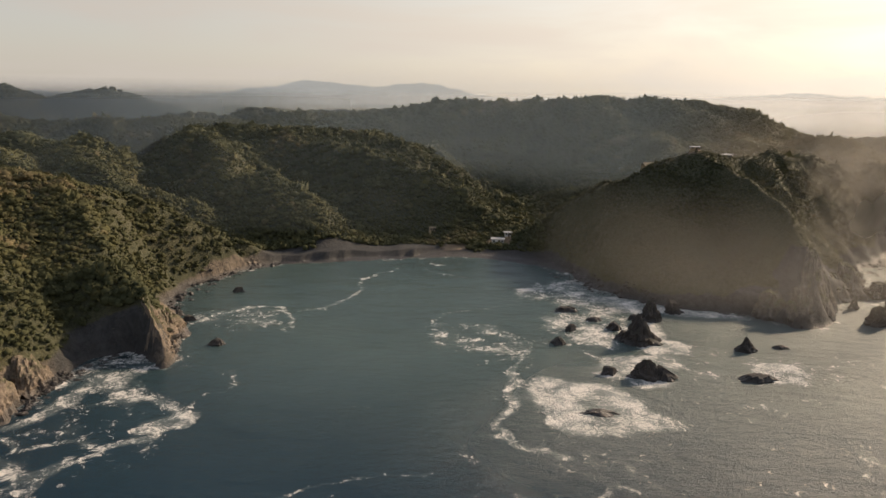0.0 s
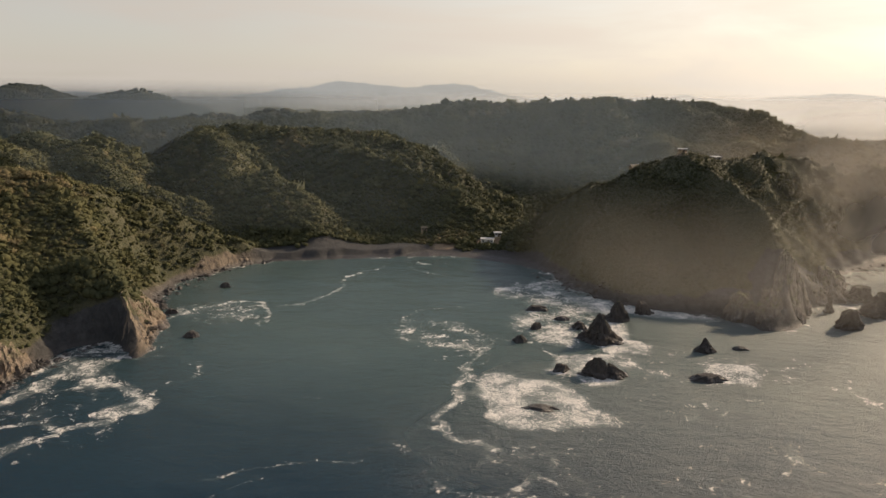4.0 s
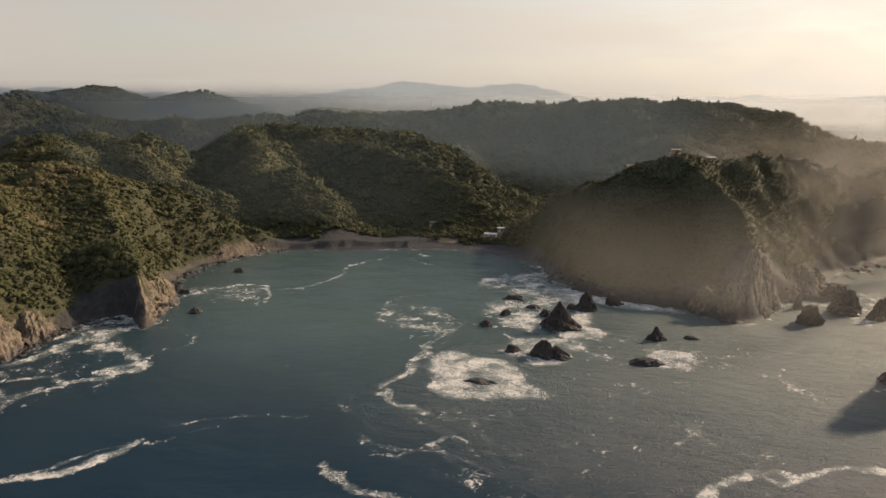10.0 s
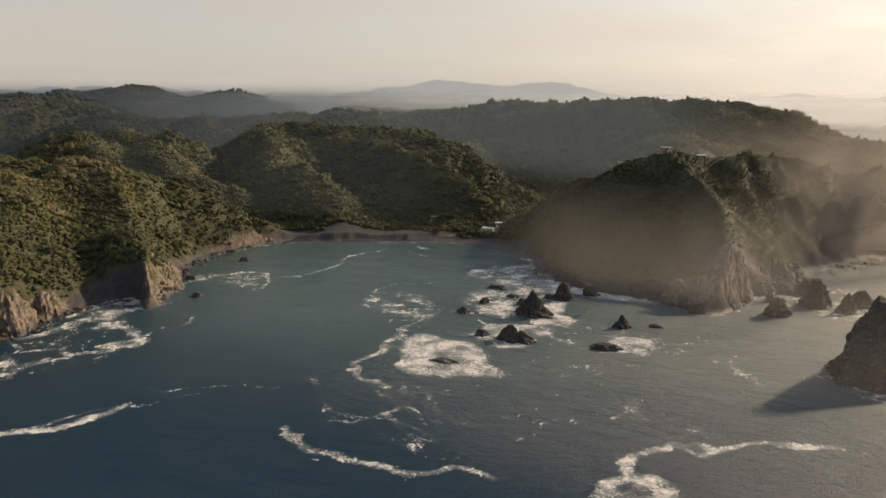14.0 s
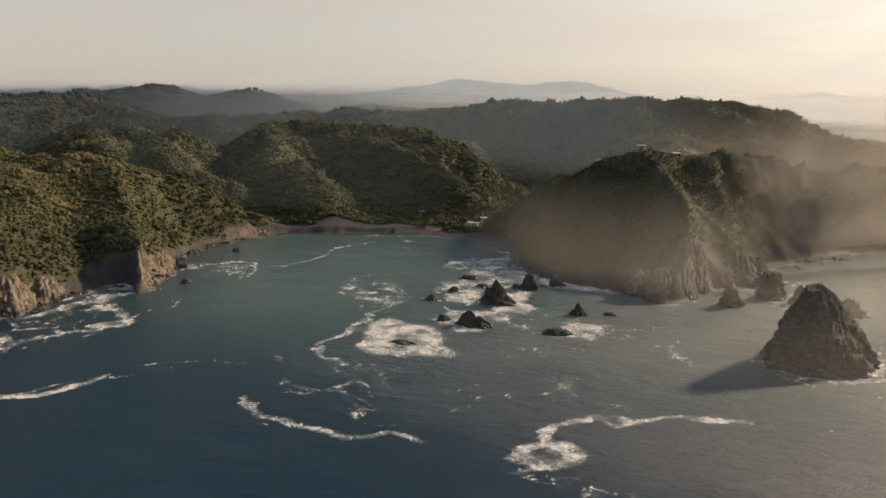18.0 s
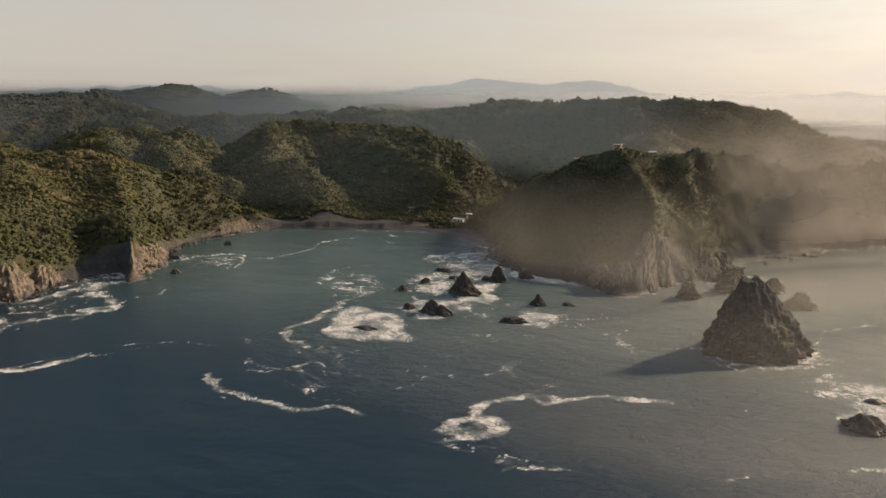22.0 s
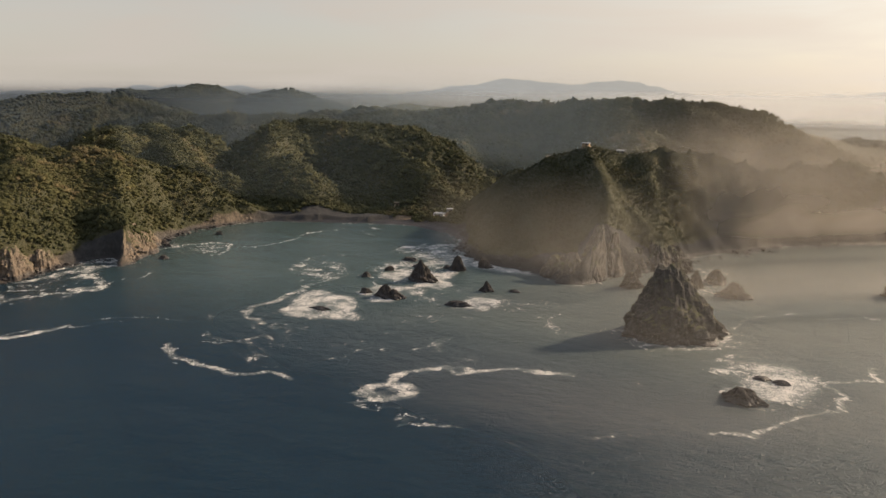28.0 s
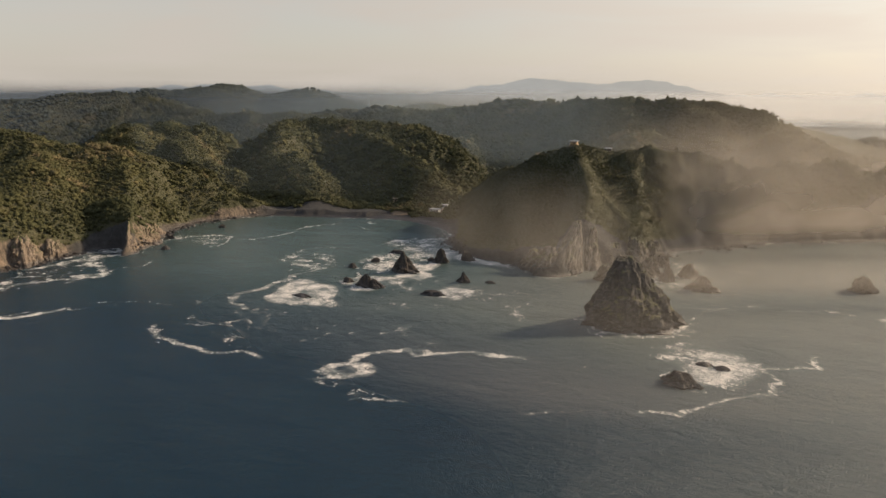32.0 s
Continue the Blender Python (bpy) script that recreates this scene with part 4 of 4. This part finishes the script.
def forest(name, label, x, y, size, shapes, seed, sink=0.34, mat=LEAVES):
    """One joined mesh of trees at the given places."""
    rng = np.random.RandomState(seed)
    z = land(x, y)
    patch = fbm(x, y, 60, 3, 77) + 0.6 * fbm(x, y, 17, 2, 79)
    gx, gy = (land(x + 7, y) - land(x - 7, y)) / 14, (land(x, y + 7) - land(x, y - 7)) / 14
    lie = np.stack([-gx, -gy, np.ones(len(x))], -1)
    lie /= np.linalg.norm(lie, axis=1)[:, None]
    size = size * (0.78 + 0.62 * smooth(fbm(x, y, 15, 2, 87), -0.2, 0.35))
    which = rng.randint(len(shapes), size=len(x))
    turn = rng.rand(len(x)) * 2 * math.pi
    tint = np.clip(0.45 + 0.75 * patch + 0.16 * rng.normal(size=len(x)), 0, 1)
    VV, FF, TT, LL = [], [], [], []
    count = 0
    for s, (V, F) in enumerate(shapes):
        idx = np.nonzero(which == s)[0]
        if not len(idx):
            continue
        c, sn = np.cos(turn[idx])[:, None], np.sin(turn[idx])[:, None]
        k = size[idx][:, None]
        tall = k * (0.70 + 0.40 * rng.rand(len(idx), 1))
        px = x[idx][:, None] + k * (V[:, 0] * c - V[:, 1] * sn)
        py = y[idx][:, None] + k * (V[:, 0] * sn + V[:, 1] * c)
        pz = z[idx][:, None] + tall * (V[:, 2] + 0.45 - sink)
        VV.append(np.stack([px, py, pz], -1).reshape(-1, 3))
        FF.append((F[None] + (np.arange(len(idx)) * len(V))[:, None, None]).reshape(-1, 3) + count)
        TT.append(np.repeat(tint[idx], len(V)))
        LL.append(np.repeat(lie[idx], len(V), axis=0))
        count += len(idx) * len(V)
    co, tri, tt = np.concatenate(VV), np.concatenate(FF), np.concatenate(TT)
    me = bpy.data.meshes.new(name)
    me.vertices.add(len(co)), me.loops.add(tri.size), me.polygons.add(len(tri))
    me.vertices.foreach_set("co", co.ravel())
    me.loops.foreach_set("vertex_index", tri.ravel().astype(np.int32))
    me.polygons.foreach_set("loop_start", np.arange(0, tri.size, 3, dtype=np.int32))
    me.polygons.foreach_set("use_smooth", np.ones(len(tri), bool))
    me.update()
    at = me.attributes.new("tint", "FLOAT", "POINT")
    at.data.foreach_set("value", tt.astype(np.float32))
    me.attributes.new("lie", "FLOAT_VECTOR", "POINT").data.foreach_set("vector", np.concatenate(LL).astype(np.float32).ravel())
    me.materials.append(mat)
    return tagged(new(name, me), label, "forest", kind="stuff")


def scatter(x0, x1, y0, y1, step, seed):
    rng = np.random.RandomState(seed)
    X, Y = np.meshgrid(np.arange(x0, x1, step), np.arange(y0, y1, step))
    X = (X + step * (rng.rand(*X.shape) - 0.5) * 1.1).ravel()
    Y = (Y + step * (rng.rand(*Y.shape) - 0.5) * 1.1).ravel()
    d, steep, foot, bare = shore(X, Y)
    z = land(X, Y)
    ok = (d > 4 + rng.rand(len(X)) * 4) & (z + (3 + 0.9 * bare) * fbm(X, Y, 24, 3, 5) > bare * (0.85 + 0.3 * rng.rand(len(X)))) & (bare_soil(X, Y) < 0.4) & ((slope_of(X, Y) < 2.3 + 0.8 * rng.rand(len(X))) | (z > bare + 1.5))
    return X[ok], Y[ok], rng


RICH = [tree_shape(s, 2, 16, 1) for s in range(8)]
SPARE = [tree_shape(s + 50, 1, 10, 1) for s in range(6)]
TINY = [tree_shape(s + 70, 1, 4, 1) for s in range(5)]
x, y, rng = scatter(-300, 60, 110, 470, 2.1, 1)
keep = x > 40 - 1.28 * y
x, y = x[keep], y[keep]
forest("forest_slope", "dense olive-green dry forest on the slopes round the cove", x, y, 2.6 + 2.0 * rng.rand(len(x)) ** 2, RICH, 2)
BROAD = [tree_shape(s + 20, 5, 56, 1) for s in range(6)]
x, y, rng = scatter(-300, 60, 110, 400, 6.6, 41)
keep = x > 40 - 1.28 * y
x, y = x[keep], y[keep]
forest("forest_broad_crowns", "taller broad-crowned trees standing out of the dry forest", x, y, 3.7 + 2.1 * rng.rand(len(x)), BROAD, 42)
MIDDLING = [tree_shape(s + 30, 3, 26, 1) for s in range(6)]
x, y, rng = scatter(-300, 60, 400, 600, 7.6, 43)
forest("forest_broad_crowns", "taller broad-crowned trees on the spurs behind the cove", x, y, 5.2 + 2.8 * rng.rand(len(x)), MIDDLING, 44)
x, y, rng = scatter(55, 290, 250, 400, 1.75, 11)
forest("scrub_headland", "low green scrub clinging to the steep headland", x, y, 1.35 + 1.0 * rng.rand(len(x)) ** 2, SPARE, 12, 0.22, mat=SCRUB)
x, y, rng = scatter(-300, 400, 470, 640, 3.7, 3)
forest("forest_hill", "dark green forest on the long hill behind the cove", x, y, 4.4 + 2.8 * rng.rand(len(x)) ** 2, SPARE, 4, 0.46, mat=DULL_LEAVES)
x, y, rng = scatter(60, 400, 400, 470, 3.7, 13)
forest("forest_hill", "dark green forest in the valley behind the headland", x, y, 4.4 + 2.8 * rng.rand(len(x)) ** 2, SPARE, 14, 0.46, mat=DULL_LEAVES)
x, y, rng = scatter(290, 480, 380, 640, 4.2, 23)
forest("forest_hill", "dark green forest above the outer cliffs", x, y, 4.4 + 2.8 * rng.rand(len(x)) ** 2, SPARE, 24, 0.46, mat=DULL_LEAVES)
x, y, rng = scatter(-560, 400, 640, 760, 5.6, 5)
forest("forest_ridge", "forest along the skyline of the long hill", x, y, 5.8 + 3.0 * rng.rand(len(x)) ** 2, SPARE, 6, 0.46, mat=DULL_LEAVES)
x, y, rng = scatter(-560, -300, 100, 640, 5.6, 7)
forest("forest_inland", "forest on the hills behind the near slope", x, y, 5.8 + 3.0 * rng.rand(len(x)) ** 2, SPARE, 8, 0.46, mat=DULL_LEAVES)
x, y, rng = scatter(-1000, -60, 760, 1450, 8.0, 9)
forest("forest_far", "hazy forest on the far hills", x, y, 6.6 + 2.6 * rng.rand(len(x)), TINY, 10, mat=HAZY_LEAVES)
x, y, rng = scatter(-850, -560, 400, 760, 6.6, 18)
forest("forest_far", "hazy forest on the far hills", x, y, 5.6 + 2.2 * rng.rand(len(x)), TINY, 19, mat=HAZY_LEAVES)
x, y, rng = scatter(440, 820, 580, 1120, 7.5, 28)
forest("forest_far", "hazy forest on the far coast", x, y, 7.5 + 3.0 * rng.rand(len(x)), TINY, 29, mat=HAZY_LEAVES)


def boulders(name, label, spots, seed, small, large):
    """Loose rocks heaped along a line, joined into one mesh."""
    rng = np.random.RandomState(seed)
    bm = bmesh.new()
    bmesh.ops.create_icosphere(bm, subdivisions=1, radius=1.0)
    ball_v = np.array([v.co[:] for v in bm.verts])
    ball_f = np.array([[v.index for v in f.verts] for f in bm.faces])
    bm.free()
    V, F, count = [], [], 0
    for (x0, y0), (x1, y1), each, wide in spots:
        for _ in range(each):
            t, off = rng.rand(), rng.normal() * wide
            ln = math.hypot(x1 - x0, y1 - y0)
            x, y = x0 + t * (x1 - x0) - off * (y1 - y0) / ln, y0 + t * (y1 - y0) + off * (x1 - x0) / ln
            r = small + (large - small) * rng.rand() ** 3
            z = max(float(land(np.array([x]), np.array([y]))[0]), -0.4)
            v = ball_v * (0.72 + 0.5 * rng.rand(len(ball_v), 1)) * r * np.array([1.1, 0.9, 0.75]) + (x, y, z + 0.1 * r)
            V.append(v), F.append(ball_f + count)
            count += len(v)
    me = bpy.data.meshes.new(name)
    me.from_pydata(np.concatenate(V).tolist(), [], np.concatenate(F).tolist())
    me.materials.append(ROCK)
    return tagged(new(name, me), label, "boulders", kind="stuff")


boulders("boulder_shore", "dark boulders heaped along the foot of the cliffs", [
    ((-124, 140), (-117, 182), 130, 1.8), ((-117, 182), (-113, 208), 150, 2.2), ((-113, 208), (-106, 226), 60, 1.5), ((-87, 219), (-98, 254), 60, 1.0),
    ((-98, 254), (-110, 285), 90, 2.0), ((-110, 285), (-103, 326), 100, 2.5), ((-103, 326), (-80, 352), 50, 1.5)], 31, 0.4, 1.7)
boulders("boulder_shore", "small dark rocks awash below the headland", [
    ((60, 340), (78, 305), 60, 3.0), ((78, 305), (95, 284), 70, 3.0), ((95, 283), (135, 270), 60, 1.5), ((157, 264), (199, 314), 50, 1.2), ((199, 314), (240, 361), 150, 2.5), ((240, 361), (300, 401), 120, 2.0)], 32, 0.35, 1.4)

# ---- sea mist ----


def mist_material(name, drifting, tone=(0.32, 0.305, 0.285, 1)):
    mat, n = material(name)
    thick = n.add("ShaderNodeAttribute", attribute_name="thick").outputs["Fac"]
    drift = n.noise(0.016, 3.0, 0.5, n.place(1.0, 1.0, 1.6), 0.6)
    alpha = n.math("MULTIPLY", thick, n.ramp(drift, 0.28, 0.72, 1.0 - drifting, 1.0 + drifting * 0.4), clamp=True)
    # droplets scatter the light evenly, whichever way the layer happens to lie
    to_sun = n.add("ShaderNodeCombineXYZ")
    for k in range(3):
        to_sun.inputs[k].default_value = SUN_WAY[k]
    from_sun = n.add("ShaderNodeCombineXYZ")
    for k in range(3):
        from_sun.inputs[k].default_value = -SUN_WAY[k]
    near_side, far_side, half = n.add("ShaderNodeBsdfDiffuse"), n.add("ShaderNodeBsdfTranslucent"), n.add("ShaderNodeAddShader")
    for node, normal in ((near_side, to_sun), (far_side, from_sun)):
        node.inputs["Color"].default_value = tone
        n.link(normal.outputs[0], node.inputs["Normal"])
    n.link(near_side.outputs[0], half.inputs[0]), n.link(far_side.outputs[0], half.inputs[1])
    clear = n.add("ShaderNodeBsdfTransparent")
    mixed = n.add("ShaderNodeMixShader")
    n.link(alpha, mixed.inputs[0]), n.link(clear.outputs[0], mixed.inputs[1]), n.link(half.outputs[0], mixed.inputs[2])
    n.out(mixed.outputs[0])
    return mat


# mist with the headland's shade put into its darker tone
SHADED = mist_material("shaded mist", 0.4, (0.175, 0.172, 0.168, 1))
# haze tones tinted by place: bluer and greyer left, paler towards the sun
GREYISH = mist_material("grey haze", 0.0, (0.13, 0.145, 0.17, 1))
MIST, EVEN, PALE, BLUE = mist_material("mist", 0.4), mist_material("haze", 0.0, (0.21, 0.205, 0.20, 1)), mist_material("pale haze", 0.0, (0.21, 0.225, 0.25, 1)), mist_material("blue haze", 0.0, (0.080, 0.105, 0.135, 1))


def mist(name, label, path, low, high, thick, ends=(0.35, 0.25), rise=0.6, bulge=2.0, mat=MIST):
    """A thin drifting layer of mist that follows a line over the ground and fades out at its ends and its top."""
    pts = np.array(path, float)
    run = np.concatenate([[0], np.cumsum(np.hypot(*np.diff(pts, axis=0).T))])
    us = np.linspace(0, 1, 60)
    px, py = np.interp(us * run[-1], run, pts[:, 0]), np.interp(us * run[-1], run, pts[:, 1])
    for _ in range(6):
        px[1:-1], py[1:-1] = (px[:-2] + 2 * px[1:-1] + px[2:]) / 4, (py[:-2] + 2 * py[1:-1] + py[2:]) / 4
    vs = np.linspace(0, 1, 16)
    U, V = np.meshgrid(us, vs)
    wave = bulge * fbm(U * 300, V * 60, 60, 3, len(path) + int(thick * 100))
    X, Y = px[None] + wave, py[None] + wave
    Z = low + (high - low) * V
    amount = thick * smooth(U, 0, ends[0]) * smooth(U, 1, 1 - ends[1]) * smooth(V, 1, rise * 0.3) * smooth(V, 0.0, 0.30)
    me = bpy.data.meshes.new(name)
    n = len(us)
    quads = [(j * n + i, j * n + i + 1, (j + 1) * n + i + 1, (j + 1) * n + i) for j in range(len(vs) - 1) for i in range(n - 1)]
    there = amount.ravel()
    me.from_pydata(np.stack([X, Y, Z], -1).reshape(-1, 3).tolist(), [], [q for q in quads if max(there[k] for k in q) > 0.002])
    me.polygons.foreach_set("use_smooth", np.ones(len(me.polygons), bool))
    me.attributes.new("thick", "FLOAT", "POINT").data.foreach_set("value", amount.astype(np.float32).ravel())
    me.materials.append(mat)
    return tagged(new(name, me), label, "mist", kind="stuff")


def arc(radius, a, b):
    return [(110 + radius * math.sin(radians(t)), -40 + radius * math.cos(radians(t))) for t in np.linspace(a, b, 24)]


SPRAY = "golden sunlit sea mist drifting past the headland"
mist("sea_mist", SPRAY, [(200, 312), (230, 338), (262, 356), (300, 374), (360, 402), (440, 442)], 0.5, 62, 0.50, (0.12, 0.6))
mist("sea_mist", SPRAY, [(178, 330), (200, 344), (222, 358), (250, 380), (290, 404), (350, 434), (440, 482)], 0.5, 76, 0.60, (0.20, 0.6))
mist("sea_mist", SPRAY, [(176, 352), (202, 372), (228, 388), (262, 402), (310, 420), (380, 450)], 20, 104, 0.46, (0.25, 0.5))
# two sheets in the darker tone, before the headland's shaded face
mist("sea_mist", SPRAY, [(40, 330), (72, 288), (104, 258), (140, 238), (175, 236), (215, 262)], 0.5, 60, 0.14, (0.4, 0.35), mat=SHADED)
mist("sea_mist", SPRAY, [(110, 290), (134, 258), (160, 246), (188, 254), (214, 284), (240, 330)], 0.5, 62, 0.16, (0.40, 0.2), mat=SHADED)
mist("sea_mist", SPRAY, [(115, 180), (152, 162), (197, 154), (240, 160), (290, 180), (350, 210)], 0.5, 48, 0.10, (0.45, 0.3), mat=EVEN)
mist("sea_mist", SPRAY, [(90, 100), (130, 92), (180, 92), (240, 108), (320, 150), (430, 210)], 0.5, 40, 0.13, (0.45, 0.2), mat=EVEN)
mist("sea_mist", SPRAY, [(150, 208), (190, 218), (230, 234), (290, 262), (430, 315)], 0.5, 40, 0.40, (0.35, 0.3))
mist("sea_mist", SPRAY, [(120, 430), (180, 414), (250, 434), (330, 472), (430, 520), (560, 600)], 12, 94, 0.38, (0.3, 0.45))
# upright translucent sheets standing in for the haze of distance
HAZE = "pale haze lying in the valleys"
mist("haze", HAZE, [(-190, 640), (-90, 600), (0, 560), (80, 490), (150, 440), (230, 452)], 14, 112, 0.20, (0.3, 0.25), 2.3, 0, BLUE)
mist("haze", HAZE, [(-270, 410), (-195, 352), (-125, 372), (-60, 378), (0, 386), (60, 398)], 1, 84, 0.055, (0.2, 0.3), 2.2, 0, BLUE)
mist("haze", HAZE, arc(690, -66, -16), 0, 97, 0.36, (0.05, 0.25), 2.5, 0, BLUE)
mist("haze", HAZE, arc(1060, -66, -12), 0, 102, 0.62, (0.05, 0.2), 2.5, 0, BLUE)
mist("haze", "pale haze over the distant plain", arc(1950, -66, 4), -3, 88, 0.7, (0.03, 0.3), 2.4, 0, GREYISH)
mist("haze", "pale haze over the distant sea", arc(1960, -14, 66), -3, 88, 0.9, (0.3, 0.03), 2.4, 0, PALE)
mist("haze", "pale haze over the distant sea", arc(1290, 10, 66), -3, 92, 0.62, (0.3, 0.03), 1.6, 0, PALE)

# ---- houses ----


def part(name, bm, mat, parent, label=""):
    me = bpy.data.meshes.new(name)
    bm.to_mesh(me), bm.free()
    me.materials.append(mat)
    ob = new(name, me)
    ob.parent = parent
    return tagged(ob, label)


def box(x, y, z, sx, sy, sz, bevel=0.03):
    bm = bmesh.new()
    bmesh.ops.create_cube(bm, size=1.0, matrix=Matrix.LocRotScale((x, y, z), None, (sx, sy, sz)))
    bmesh.ops.bevel(bm, geom=bm.edges[:], offset=bevel, segments=1, affect="EDGES")
    return bm


WHITE = plain("white render", (0.62, 0.60, 0.56), (0.80, 0.78, 0.74), 1.2)
OCHRE = plain("ochre render", (0.36, 0.26, 0.15), (0.48, 0.36, 0.22), 1.2)
SHEET = plain("pale sheet roof", (0.30, 0.30, 0.29), (0.44, 0.43, 0.42), 2.0, 0.6)
PALM = plain("palm thatch", (0.13, 0.10, 0.06), (0.24, 0.19, 0.12), 4.0)
WOOD = plain("dark wood", (0.07, 0.045, 0.03), (0.13, 0.09, 0.06), 4.0)
GLASS, n = material("window glass")
n.out(n.surface((0.03, 0.04, 0.045, 1), 0.08))


def house(name, label, x, y, w, d, h, turn, walls, cover, gable):
    """A small house: plinth, walls, roof, door and windows with frames."""
    z = float(land(np.array([x]), np.array([y]))[0])
    root = tagged(new(name), label, "house", "houses above the cove")
    root.matrix_world = pose(x, y, z - 0.2, 0, 0, turn)
    part("plinth", box(0, 0, -0.6, w + 0.8, d + 0.8, 2.0), OCHRE, root)
    part("wall", box(0, 0, 0.4 + h / 2, w, d, h), walls, root)
    if gable:
        bm = bmesh.new()
        e = 0.5
        ends = [[bm.verts.new((sx * (w / 2 + e), sy * (d / 2 + e), 0.42 + h)) for sy in (-1, 1)] + [bm.verts.new((sx * (w / 2 + e), 0, 0.42 + h + gable))] for sx in (-1, 1)]
        low, top = ends
        bm.faces.new((low[0], low[2], low[1])), bm.faces.new((top[0], top[1], top[2]))
        bm.faces.new((low[0], top[0], top[2], low[2])), bm.faces.new((low[1], low[2], top[2], top[1])), bm.faces.new((low[0], low[1], top[1], top[0]))
        part("roof", bm, cover, root)
    else:
        part("roof", box(0, 0, 0.4 + h + 0.16, w + 1.2, d + 1.2, 0.3), cover, root)
    part("door", box(w * 0.1, -d / 2 - 0.03, 0.4 + 1.03, 1.0, 0.08, 2.06, 0.01), WOOD, root)
    for k in (-0.32, 0.36):
        frame_ob = part("window", box(w * k, -d / 2 - 0.02, 0.4 + 1.6, 1.1, 0.08, 0.9, 0.01), WOOD, root)
        part("pane", box(w * k, -d / 2 - 0.065, 0.4 + 1.6, 0.95, 0.02, 0.75, 0.004), GLASS, frame_ob)
    return root


house("beach_house", "white beach house with a pale sheet roof behind the cove", 36, 391, 7, 4.5, 2.5, -6, WHITE, SHEET, 0)
house("beach_house", "small white annex beside the beach house", 42, 396, 3.5, 3, 2.3, 10, WHITE, SHEET, 0)
house("beach_hut", "small pale hut on the bank above the beach", -2, 403, 3.2, 3, 2.2, 15, OCHRE, PALM, 0.8)
house("villa", "white villa with a flat roof on the headland top", 139.5, 376, 4.2, 3.2, 1.7, -8, OCHRE, SHEET, 0)
house("villa", "small white villa among scrub on the headland", 160.5, 385, 4, 4, 2.4, 6, WHITE, SHEET, 0)
house("villa", "low tan villa with a thatched roof on the headland slope", 117, 381, 7, 4.5, 2.4, 12, OCHRE, PALM, 1.6)
